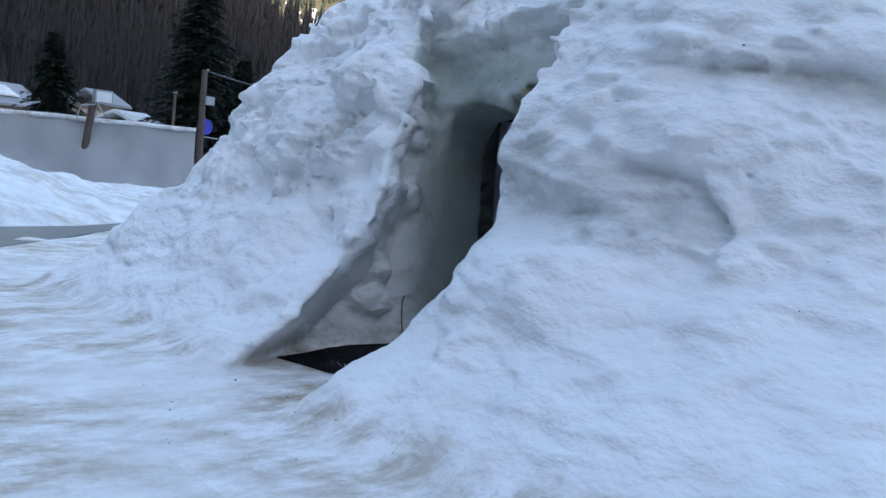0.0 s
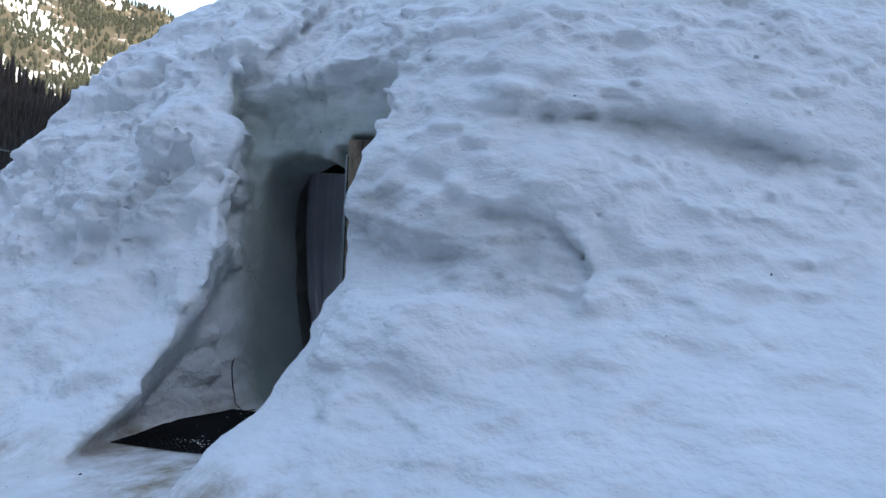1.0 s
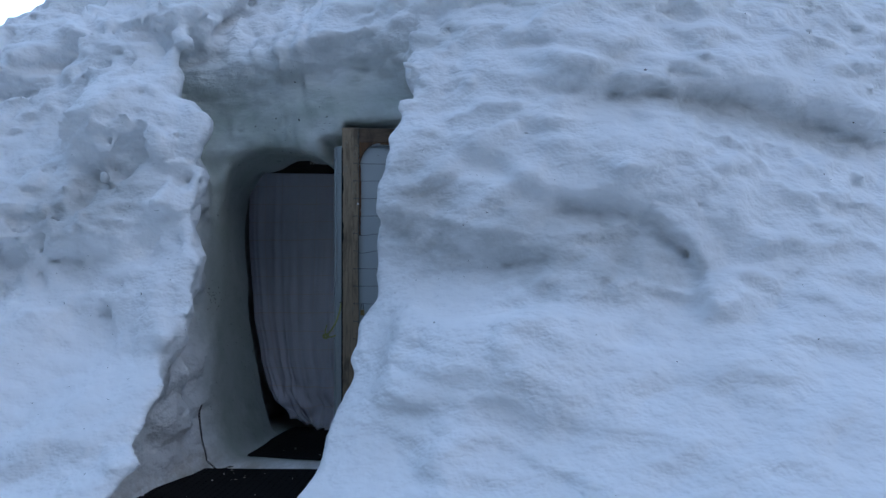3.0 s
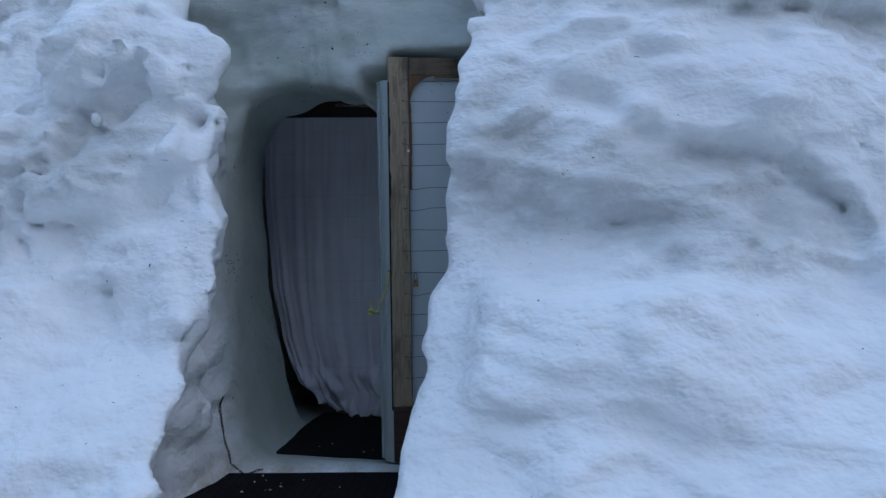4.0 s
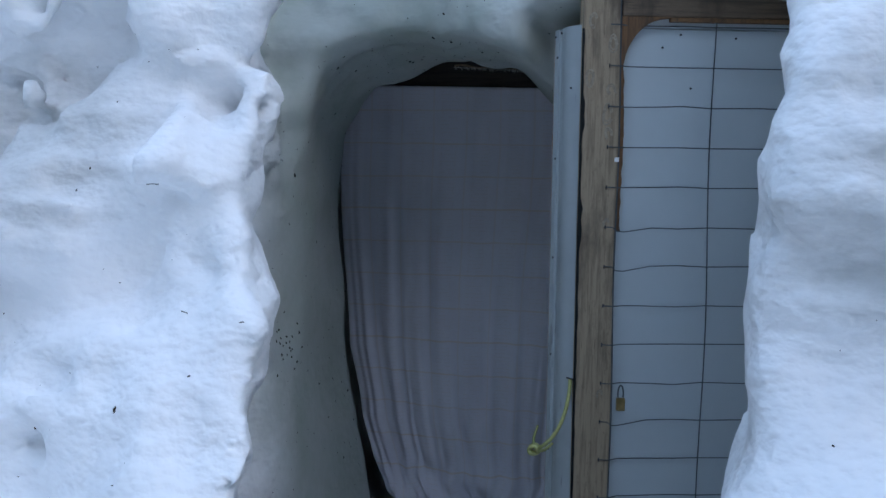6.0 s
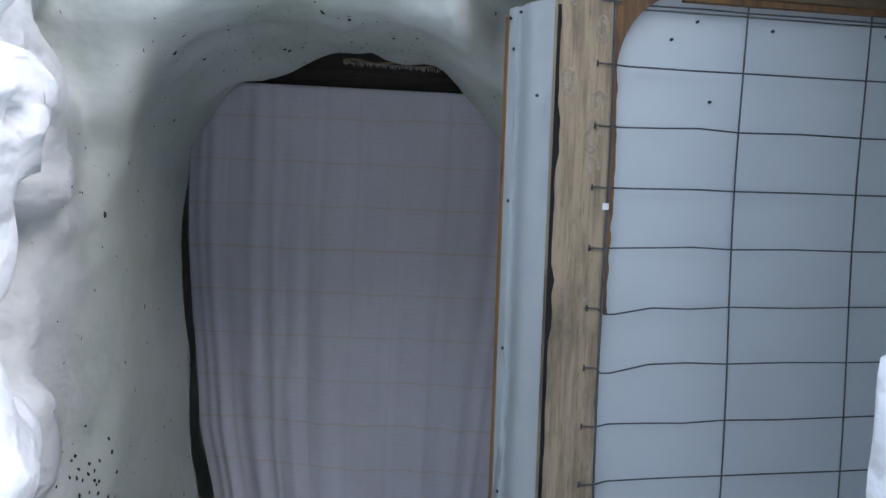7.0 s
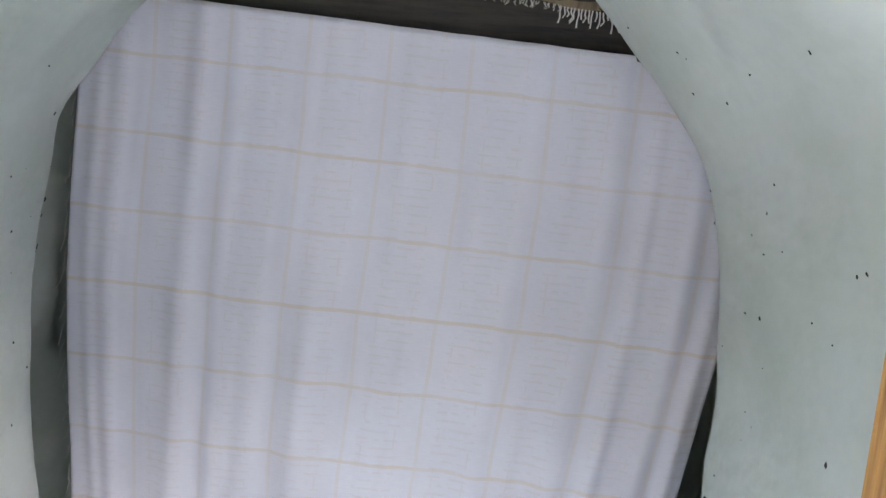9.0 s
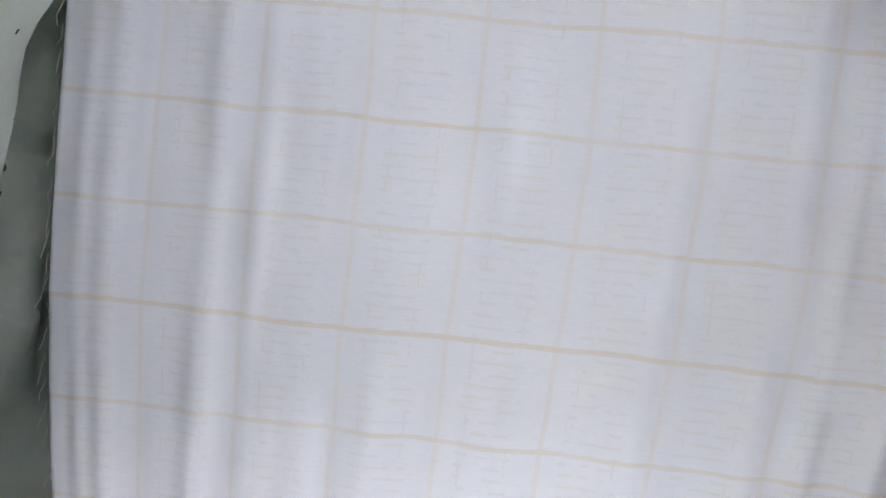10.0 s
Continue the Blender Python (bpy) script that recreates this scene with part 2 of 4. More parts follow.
def curtain_material():
    """Woven check: thin tan lines every 13 cm across and 12.5 cm down, with faint dashes inside the squares."""
    m, nt, b = nodes_of("checked_cotton")
    uv = nt.nodes.new("ShaderNodeUVMap").outputs[0]
    sep = nt.nodes.new("ShaderNodeSeparateXYZ")
    nt.links.new(uv, sep.inputs[0])

    def math_node(op, a, c=None):
        n = nt.nodes.new("ShaderNodeMath")
        n.operation = op
        for i, v in enumerate((a, c)):
            if v is None:
                continue
            if isinstance(v, (int, float)):
                n.inputs[i].default_value = v
            else:
                nt.links.new(v, n.inputs[i])
        return n.outputs[0]

    def line(coord, period, offset, half):
        f = math_node("FRACT", math_node("DIVIDE", math_node("SUBTRACT", coord, offset), period))
        d = math_node("ABSOLUTE", math_node("SUBTRACT", f, 0.5))
        return math_node("GREATER_THAN", d, 0.5 - half / period)

    u, v = sep.outputs[0], sep.outputs[1]
    v = math_node("ADD", v, math_node("MULTIPLY", noise_tex(nt, 7, 2, vec=uv), 0.014))
    u = math_node("ADD", u, math_node("MULTIPLY", noise_tex(nt, 6, 2, vec=uv), 0.010))
    faint = math_node("MULTIPLY", math_node("MAXIMUM", math_node("MULTIPLY", line(u, 0.13, -0.935, 0.0034), 0.5), line(v, 0.125, 1.359, 0.0028)),
                      math_node("ADD", math_node("MULTIPLY", noise_tex(nt, 9, 3, vec=uv), 0.7), 0.05))
    lines = math_node("MAXIMUM", faint, math_node("MULTIPLY", line(v, 0.5, 1.359, 0.0032), 0.5))
    cell = math_node("FRACT", math_node("DIVIDE", math_node("ADD", u, 0.94), 0.13))
    inner = math_node("LESS_THAN", math_node("ABSOLUTE", math_node("SUBTRACT", cell, 0.5)), 0.27)
    side = math_node("GREATER_THAN", math_node("ABSOLUTE", math_node("SUBTRACT", cell, 0.5)), 0.16)
    dash = math_node("MULTIPLY", math_node("MULTIPLY", line(v, 0.0139, 0.0, 0.0017), inner),
                     math_node("GREATER_THAN", noise_tex(nt, 42, 2, vec=uv), 0.47))
    posts = math_node("MULTIPLY", math_node("MULTIPLY", math_node("MULTIPLY", side, inner), line(u, 0.0186, -0.94, 0.0014)),
                      math_node("GREATER_THAN", noise_tex(nt, 35, 2, vec=uv), 0.54))
    dash = math_node("MAXIMUM", dash, posts)
    weave = noise_tex(nt, 60, 4, 0.6, vec=uv, stretch=(1, 6, 1))
    base = ramp(nt, weave, [(0.3, (0.67, 0.66, 0.72)), (0.7, (0.71, 0.70, 0.76))])
    blot = ramp(nt, noise_tex(nt, 3, 5, vec=uv), [(0.4, (0.93, 0.92, 0.92)), (0.65, (1, 1, 1))])
    base = mix(nt, 1.0, base, blot, "MULTIPLY")
    col = mix(nt, math_node("MULTIPLY", dash, 0.2), base, (0.56, 0.47, 0.40))
    col = mix(nt, lines, col, (0.64, 0.50, 0.38))
    nt.links.new(col, b.inputs["Base Color"])
    b.inputs["Roughness"].default_value = 0.9
    b.inputs["Specular IOR Level"].default_value = 0.15
    bump(nt, b, (noise_tex(nt, 500, 2, vec=uv, stretch=(1, 1, 1)), 0.15, 0.001))
    return m


HILL, MOUNTAIN, COTTON = hillside_material(), mountain_material(), curtain_material()


# ---- small builders ----
def mesh_of(name, verts, faces, smooth=False):
    me = bpy.data.meshes.new(name)
    me.from_pydata([tuple(map(float, v)) for v in verts], [], [tuple(map(int, f)) for f in faces])
    if smooth:
        me.shade_smooth()
    return me


def thing(name, label, category, group="", kind="", at=(0, 0, 0), turn=0.0):
    ob = new(name)
    ob.matrix_world = pose(*at, 0, 0, turn)
    return tagged(ob, label, category, group, kind)


def part(name, bm, material, parent=None, label="", smooth=False):
    """Links a bmesh as one mesh object under a thing or a part."""
    me = bpy.data.meshes.new(name)
    bm.normal_update()
    bm.to_mesh(me)
    bm.free()
    if smooth:
        me.shade_smooth()
        me.set_sharp_from_angle(angle=radians(48))
    me.materials.append(material)
    ob = new(name, me)
    ob.parent = parent
    return tagged(ob, label)


def box(lo, hi, bevel=0.0, bm=None):
    bm = bm or bmesh.new()
    size = [b - a for a, b in zip(lo, hi)]
    mid = [(a + b) / 2 for a, b in zip(lo, hi)]
    r = bmesh.ops.create_cube(bm, size=1.0, matrix=Matrix.Translation(mid) @ Matrix.Diagonal((*size, 1)))
    if bevel:
        edges = list({e for v in r["verts"] for e in v.link_edges})
        bmesh.ops.bevel(bm, geom=edges, offset=bevel, segments=2, affect="EDGES", profile=0.6)
    return bm


def prism(outline, z0, z1, bm=None):
    """An upright prism over a plan outline (counter-clockwise)."""
    bm = bm or bmesh.new()
    lo = [bm.verts.new((x, y, z0)) for x, y in outline]
    hi = [bm.verts.new((x, y, z1)) for x, y in outline]
    n = len(outline)
    for i in range(n):
        bm.faces.new((lo[i], lo[(i + 1) % n], hi[(i + 1) % n], hi[i]))
    bm.faces.new(hi)
    bm.faces.new(lo[::-1])
    return bm


def tube(points, radius, sides=8, bm=None, taper=None):
    """A round tube along points."""
    bm = bm or bmesh.new()
    pts = [Vector(p) for p in points]
    rings = []
    for i, p in enumerate(pts):
        d = (pts[min(i + 1, len(pts) - 1)] - pts[max(i - 1, 0)]).normalized()
        a = d.orthogonal().normalized() if i == 0 else (side - d * side.dot(d)).normalized()
        side = a
        c = d.cross(a)
        r = radius if taper is None else radius + (taper - radius) * i / (len(pts) - 1)
        rings.append([bm.verts.new(p + (a * math.cos(q) + c * math.sin(q)) * r) for q in (2 * math.pi * k / sides for k in range(sides))])
    for r0, r1 in zip(rings, rings[1:]):
        for k in range(sides):
            bm.faces.new((r0[k], r0[(k + 1) % sides], r1[(k + 1) % sides], r1[k]))
    bm.faces.new(rings[0][::-1])
    bm.faces.new(rings[-1])
    return bm


# ---- lattice noise ----
def lattice(ix, iy, iz, seed):
    h = (ix.astype(np.int64) * 374761393 + iy.astype(np.int64) * 668265263 + iz.astype(np.int64) * 1440662683 + seed * 974634733) & 0xFFFFFFFF
    h = ((h ^ (h >> 13)) * 1274126177) & 0xFFFFFFFF
    h = ((h ^ (h >> 16)) * 2246822519) & 0xFFFFFFFF
    return ((h ^ (h >> 15)) & 0xFFFFFF).astype(np.float32) / 8388607.5 - 1.0


def vnoise(x, y, z, size, seed=0):
    """Smooth value noise, -1 to 1, with lumps of about that size."""
    x, y, z = x / size, y / size, z / size
    fx, fy, fz = np.floor(x), np.floor(y), np.floor(z)
    u, v, w = (np.asarray(t * t * t * (t * (t * 6 - 15) + 10), np.float32) for t in (x - fx, y - fy, z - fz))
    out = 0
    for a in (0, 1):
        for b in (0, 1):
            for c in (0, 1):
                out = out + lattice(fx + a, fy + b, fz + c, seed) * (u if a else 1 - u) * (v if b else 1 - v) * (w if c else 1 - w)
    return out


def step(a, b, x):
    t = np.clip((x - a) / (b - a), 0, 1)
    return t * t * (3 - 2 * t)


def smax(a, b, k):
    h = np.maximum(k - np.abs(a - b), 0) / k
    return np.maximum(a, b) + h * h * k * 0.25


def smin(a, b, k):
    return -smax(-a, -b, k)


# ---- the snow mound with the dug-out entrance ----
def ground_height(x, y):
    return 0.03 * np.sin(x * 1.3 + 0.7) * np.sin(y * 1.1) * step(0.6, 2.0, np.hypot(x, y + 0.4))


def hollow(x, z, xs, rim, full, depth, reach):
    """A scoop melted out under a rim line: sharp at its upper edge, running out softly downwards."""
    edge = np.interp(x, xs, rim) + 0.02 * np.sin(13 * x) + 0.012 * np.sin(31 * x + 1)
    drop = edge - z
    return depth * np.interp(x, xs, full) * step(-0.03, 0.06, drop) * np.exp(-(np.maximum(drop - 0.05, 0) / reach) ** 2)


def front_face(x, z):
    """The y of the mound's front face at x and height z, with its benches, scoops and bulges."""
    y = np.interp(z, [-0.3, 0, 0.15, 0.45, 0.7, 1.0, 1.5, 2.0, 2.65, 3.2, 3.8], [-2.9, -2.0, -1.75, -1.4, -1.14, -0.9, -0.68, -0.42, 0.0, 0.6, 1.7])
    away = np.interp(z, [0, 0.3, 0.6, 0.93, 1.6, 2.0, 3.0], [0.0, 0.08, 0.3, 0.6, 1.0, 0.95, 1.0])
    y = y + away * (np.maximum(x - 1.2, 0) / 1.65) ** 1.2
    s = np.maximum(-3.75 + 0.44 * z - x, 0)
    y = y + 1.3 * s * s / (s + 0.4)
    for x0, z0, sx, sz, tilt, amp in (
        (0.85, 1.18, 0.35, 0.14, 0.0, 0.10), (1.76, 1.20, 0.12, 0.07, -0.4, 0.025), (1.25, 1.28, 0.3, 0.03, -0.08, 0.04), (1.05, 1.17, 0.28, 0.025, 0.1, 0.035),
        (1.75, 1.62, 0.6, 0.12, -0.3, -0.07), (0.85, 1.66, 0.16, 0.05, -0.3, 0.07), (0.72, 1.46, 0.12, 0.05, 0.3, 0.05), (0.62, 1.30, 0.07, 0.04, 0.0, 0.05),
        (2.1, 2.18, 0.7, 0.08, -0.2, -0.06), (1.3, 2.28, 0.35, 0.05, -0.25, 0.05), (2.6, 1.35, 0.5, 0.12, -0.1, 0.05),
        (-1.3, 2.0, 0.4, 0.25, 0.0, -0.26), (-1.15, 1.22, 0.35, 0.07, 0.0, 0.06), (-1.6, 1.15, 0.5, 0.12, 0.05, 0.09),
        (-1.0, 0.75, 0.35, 0.2, 0.0, 0.16), (-0.85, 1.62, 0.12, 0.05, 0.0, 0.06), (-0.8, 1.48, 0.15, 0.06, 0.0, -0.06),
        (-1.05, 0.55, 0.16, 0.08, 0.0, 0.06), (-2.0, 1.6, 0.4, 0.3, 0.0, -0.06)):
        r = ((x - x0) / sx) ** 2 + ((z - z0 - tilt * (x - x0)) / sz) ** 2
        y = y + amp * np.exp(-r)
    y = y + hollow(x, z, [0.55, 1.05, 1.38, 1.5, 1.65, 1.8, 1.9], [1.46, 1.51, 1.53, 1.47, 1.41, 1.31, 1.16], [0.0, 0.5, 1.0, 1.0, 1.0, 0.9, 0.0], 0.17, 0.30)
    y = y + hollow(x, z, [0.7, 1.2, 1.55, 1.85, 2.25, 2.55, 2.9, 3.1], [2.3, 2.15, 2.06, 2.09, 2.04, 1.98, 1.88, 1.8], [0.0, 0.35, 0.9, 1.0, 1.0, 1.0, 0.7, 0.0], 0.15, 0.17)
    y = y + 0.27 * step(0.1, 0.45, z) * step(1.6, 1.1, z) * step(-0.2, 0.1, x) * step(1.05, 0.1, x)
    bench = step(0.985, 0.95, z + 0.02 * np.sin(9 * x)) * step(0.45, 0.6, x) * step(1.75, 1.2, x) * step(0.45, 0.8, z)
    y = y - 0.15 * bench
    low = step(1.02, 0.9, z - 0.06 * (x + 1.2)) * step(-1.0, -1.4, x) * step(0.3, 0.7, z)
    return y - 0.10 * low


def mound_field(x, y, z):
    """Signed distance, roughly; below zero is snow."""
    face = front_face(x, z)
    f = (face - y) * 0.72
    f = smax(f, (z - 4.1 + 0.05 * (y - 2) ** 2) * 0.9, 0.8)
    f = smax(f, y - 4.1 + 0.5 * z, 0.6)
    f = smax(f, x - 5.2 + 0.2 * z, 0.8)
    base = np.interp(z, [0, 0.15, 0.45, 0.7, 1.0, 1.5, 2.0, 2.65, 3.2], [-2.0, -1.75, -1.4, -1.14, -0.9, -0.68, -0.42, 0.0, 0.6])
    deep = np.clip((y - base - 0.05) / 0.6, 0, 1)
    rag = 0.018 * vnoise(z * 1.0, z * 0, y, 0.12, 5) + 0.04 * vnoise(z, z * 0 + 3, y, 0.31, 6)
    rag = rag + 0.010 * vnoise(z, z * 0 + 9, y, 0.05, 8) * step(0.6, 1.0, z)
    left = np.interp(z, [0, 0.3, 0.6, 1.0, 1.4, 1.6, 1.8, 1.96, 2.12, 2.4, 2.6, 3.0], [-0.50, -0.45, -0.45, -0.55, -0.585, -0.63, -0.73, -0.67, -0.98, -1.02, -0.92, -0.84])
    left = left - 0.33 * deep ** 0.8 + rag
    right = np.interp(z, [0, 0.5, 0.75, 0.95, 1.1, 1.3, 1.7, 2.1, 2.5, 3.0], [0.32, 0.32, 0.315, 0.312, 0.318, 0.335, 0.36, 0.37, 0.30, 0.10])
    right = right + 0.55 * np.clip((y + 0.38) / 0.28, 0, 1) * step(2.1, 1.97, z) + 0.5 * np.roll(rag, 7, axis=2)
    tilt = z - np.clip(0.16 * (x + 0.35), -0.1, 0.1) * step(1.9, 2.2, z) + 0.022 * vnoise(x, z * 0, z, 0.24, 9) * step(2.0, 2.2, z)
    back = np.interp(tilt, [0, 1.85, 2.0, 2.18, 2.28, 2.37, 2.46, 2.6, 3.0, 3.5], [0.0, 0.0, 0.035, 0.10, 0.10, 0.0, -0.03, 0.10, 0.5, 1.05])
    back = back + 0.035 * vnoise(x, z * 0 + 4, z, 0.3, 10) * step(1.95, 2.2, z)
    back = back + 0.18 * step(-0.27, -0.20, x) * step(1.93, 1.865, z) + 0.12 * step(-0.11, -0.06, x) * step(2.0, 1.96, z) + 0.015 * np.sin(5 * x + 6 * z) * step(1.85, 2.1, z)
    niche = np.maximum(np.maximum(left - x, x - right), y - back)
    f = smax(f, -niche, 0.07)
    # arched passage
    mid = -0.58
    go = step(-0.1, 0.75, y)    # the passage bears to the left as it goes in
    zs = [0, 0.25, 0.8, 1.3]
    half = np.where(x < mid, np.interp(z, zs, [0.19, 0.27, 0.325, 0.335]) * (1 - go) + np.interp(z, zs, [0.27, 0.34, 0.455, 0.487]) * go,
                    0.53 * (1 - go) + np.interp(z, zs, [0.34, 0.36, 0.375, 0.393]) * go)
    crown = np.where(x < mid, 0.60 - 0.005 * go, 0.60 - 0.005 * go - 0.045 * go * np.clip((x - mid) / 0.3, 0, 1))
    q = ((np.abs(x - mid) / half) ** 3 + (np.maximum(z - 1.25, 0) / crown) ** 3) ** (1 / 3)
    wob = (0.006 * np.sin(9 * x + 4 * y) + 0.007 * np.sin(23 * x + 1) + 0.004) * step(1.6, 1.8, z) * go
    passage = np.maximum(np.maximum((q - 1) * 0.42 + wob, y - 0.82), -0.4 - y)
    f = smax(f, -passage, 0.08)
    room = np.maximum(np.maximum(np.abs(x + 0.58) - 0.68, np.abs(y - 1.3) - 0.62), z - 2.08)
    f = smax(f, -room, 0.08)
    # snow that hangs at the torn left edge
    for ax, ay, az, bx, by, bz, r in ((-1.02, -0.12, 2.50, -0.90, -0.2, 2.24, 0.05), (-1.1, -0.1, 2.62, -0.85, 0.05, 2.72, 0.07)):
        px, py, pz, vx, vy, vz = x - ax, y - ay, z - az, bx - ax, by - ay, bz - az
        t = np.clip((px * vx + py * vy + pz * vz) / (vx * vx + vy * vy + vz * vz), 0, 1)
        f = smin(f, np.sqrt((px - t * vx) ** 2 + (py - t * vy) ** 2 + (pz - t * vz) ** 2) - r * (1.2 - 0.6 * t), 0.08)
    # floor: trodden snow, a low sill before the passage
    floor = 0.01 + 0.035 * np.exp(-((y + 0.09) / 0.13) ** 2) * step(-1.2, -0.9, x)
    floor = floor - 0.035 * np.maximum(np.maximum(step(-2.7, -2.95, y), step(-4.6, -4.85, x)), step(5.2, 5.45, x))
    return smin(f, z - floor - ground_height(x, y), 0.10)


def build_mound(h):
    lo, hi = np.array((-4.9, -3.0, -0.12)), np.array((5.5, 4.2, 4.25))
    n = np.ceil((hi - lo) / h).astype(int) + 1
    xs, ys, zs = (lo[i] + h * np.arange(n[i]) for i in range(3))
    f = np.empty(tuple(n), np.float32)
    for i in range(0, n[0], 24):
        f[i:i + 24] = mound_field(xs[i:i + 24, None, None] + 0 * ys[None, :, None] + 0 * zs, ys[None, :, None] + 0 * zs, zs[None, None, :])
    # lumps in the skin
    band = np.argwhere(np.abs(f) < 0.24)
    x, y, z = (a[band[:, i]] for i, a in enumerate((xs, ys, zs)))
    calm = step(-0.25, 0.0, y) * step(-1.35, -1.15, x) * step(0.35, 0.1, x) * step(2.05, 1.85, z)
    calm = np.maximum(calm, 0.25 * step(-0.75, -0.55, x) * step(0.35, 0.2, x) * step(-0.9, -0.5, y) * step(2.1, 1.9, z))
    calm = np.maximum(calm, 0.75 * step(-0.95, -0.8, x) * step(0.4, 0.2, x) * step(-0.15, -0.02, y) * step(2.32, 2.2, z))
    calm = np.maximum(calm, step(0.12, 0.03, z))
    calm = np.maximum(calm, 0.6 * np.exp(-((x - 0.36) / 0.16) ** 2) * step(2.3, 2.0, z))
    wx = x + 0.055 * vnoise(x, y, z, 0.23, 12)
    wz = z + 0.06 * vnoise(x, y, z, 0.26, 13) + 0.009 * vnoise(x, y, z, 0.09, 17)
    flank = step(-0.3, -0.6, x) * step(0.55, 0.95, z)
    wy = y + 0.045 * vnoise(x, y, z, 0.2, 18)
    tall = wz * (2.0 - 0.85 * flank)
    lump = 0.046 * vnoise(x, y, z * 1.5, 0.42, 1) + 0.034 * vnoise(wx, wy, tall, 0.22, 2) + (0.014 + 0.012 * step(0.8, 1.1, z)) * vnoise(wx, wy, tall, 0.12, 16)
    cups = np.abs(vnoise(wx, wy, 0.95 * tall, 0.19, 3)) + 0.5 * np.abs(vnoise(wx, wy, 0.9 * tall, 0.09, 14))
    bulge = 0.062 * vnoise(x, wy, z, 0.27, 71) + 0.034 * vnoise(wx, wy, wz, 0.15, 72)
    pits = np.maximum(vnoise(wx, wy, wz * 1.2, 0.10, 73) - 0.1, 0) * 0.055
    cups = 0.42 + (cups - 0.42) * (1 - 1.8 * step(-0.6, 0.2, x))
    patch = 0.35 + 0.65 * step(-0.25, 0.3, vnoise(x, y, z, 0.55, 15))
    upper = 0.45 + 0.55 * step(0.75, 1.1, z) + 0.25 * step(-0.5, -0.8, x) * step(1.0, 1.4, z)
    lump = lump + upper * patch * (0.046 * (1 + 0.45 * flank) * (cups - 0.42) + 0.022 * vnoise(wx, wy, wz * 1.5, 0.065, 4))
    lump = lump + flank * (bulge + pits) + 0.5 * pits * step(-0.5, 0.3, x) * step(0.9, 1.2, z) * patch
    f[tuple(band.T)] += (lump * (1 - 0.86 * calm)).astype(np.float32)
    # edge dips below the ground sheet
    inside = f < 0
    corner = sum(inside[a:n[0] - 1 + a, b:n[1] - 1 + b, c:n[2] - 1 + c].astype(np.int8) for a in (0, 1) for b in (0, 1) for c in (0, 1))
    cells = np.argwhere((corner > 0) & (corner < 8))
    index = np.full(corner.shape, -1, np.int32)
    index[tuple(cells.T)] = np.arange(len(cells))
    total, count = np.zeros((len(cells), 3)), np.zeros(len(cells))
    ends = [(a, b, c) for a in (0, 1) for b in (0, 1) for c in (0, 1)]
    for p in ends:
        for axis in range(3):
            if p[axis]:
                continue
            q = tuple(1 if i == axis else v for i, v in enumerate(p))
            fp, fq = f[tuple((cells + p).T)], f[tuple((cells + q).T)]
            cross = (fp < 0) != (fq < 0)
            t = np.where(cross, fp / np.where(cross, fp - fq, 1), 0)
            pt = np.array(p, float) + t[:, None] * (np.array(q) - np.array(p))
            total += pt * cross[:, None]
            count += cross
    verts = lo + h * (cells + total / count[:, None])
    quads = []
    for axis in range(3):
        u, v = (axis + 1) % 3, (axis + 2) % 3
        a = inside[tuple(slice(0, -1) if i == axis else slice(1, -1) for i in range(3))]
        b = inside[tuple(slice(1, None) if i == axis else slice(1, -1) for i in range(3))]
        for out, flip in ((a & ~b, False), (~a & b, True)):
            e = np.argwhere(out)
            e[:, u] += 1
            e[:, v] += 1
            ring = []
            for du, dv in ((-1, -1), (0, -1), (0, 0), (-1, 0)):
                c = e.copy()
                c[:, u] += du
                c[:, v] += dv
                ring.append(index[tuple(c.T)])
            quad = np.stack(ring, 1)
            quads.append(quad[:, ::-1] if flip else quad)
    quads = np.concatenate(quads)
    me = bpy.data.meshes.new("snow_mound")
    me.vertices.add(len(verts))
    me.vertices.foreach_set("co", verts.astype(np.float32).ravel())
    me.loops.add(quads.size)
    me.loops.foreach_set("vertex_index", quads.astype(np.int32).ravel())
    me.polygons.add(len(quads))
    me.polygons.foreach_set("loop_start", np.arange(0, quads.size, 4, dtype=np.int32))
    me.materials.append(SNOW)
    me.update(calc_edges=True)
    me.validate()
    me.shade_smooth()
    return me


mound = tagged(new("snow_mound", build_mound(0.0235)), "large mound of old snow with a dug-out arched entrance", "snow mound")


# ---- ground, road, hills ----
def build_ground():
    s = np.linspace(-8.3, 8.3, 321)
    g = 1.5 * np.sinh(s)
    x, y = np.meshgrid(g, g, indexing="ij")
    z = ground_height(x, y) * step(60, 20, np.hypot(x, y)) + 0.002
    z += 0.02 * vnoise(x, y, 0 * x, 0.9, 11) * step(3.2, 4.2, np.maximum(-y, np.abs(x))) * step(80, 30, np.hypot(x, y))
    under = step(-0.1, -0.7, np.maximum(np.maximum(-4.85 - x, x - 5.45), np.maximum(-2.95 - y, y - 4.15)))
    z -= 0.08 * under
    n = len(g)
    verts = np.stack([x, y, z], -1).reshape(-1, 3)
    i, j = np.meshgrid(np.arange(n - 1), np.arange(n - 1), indexing="ij")
    a = (i * n + j).ravel()
    me = mesh_of("ground", verts, np.stack([a, a + n, a + n + 1, a + 1], 1), True)
    me.materials.append(SNOW_GROUND)
    return me


tagged(new("ground", build_ground()), "trodden old snow with brown dirt", "ground", kind="structure")


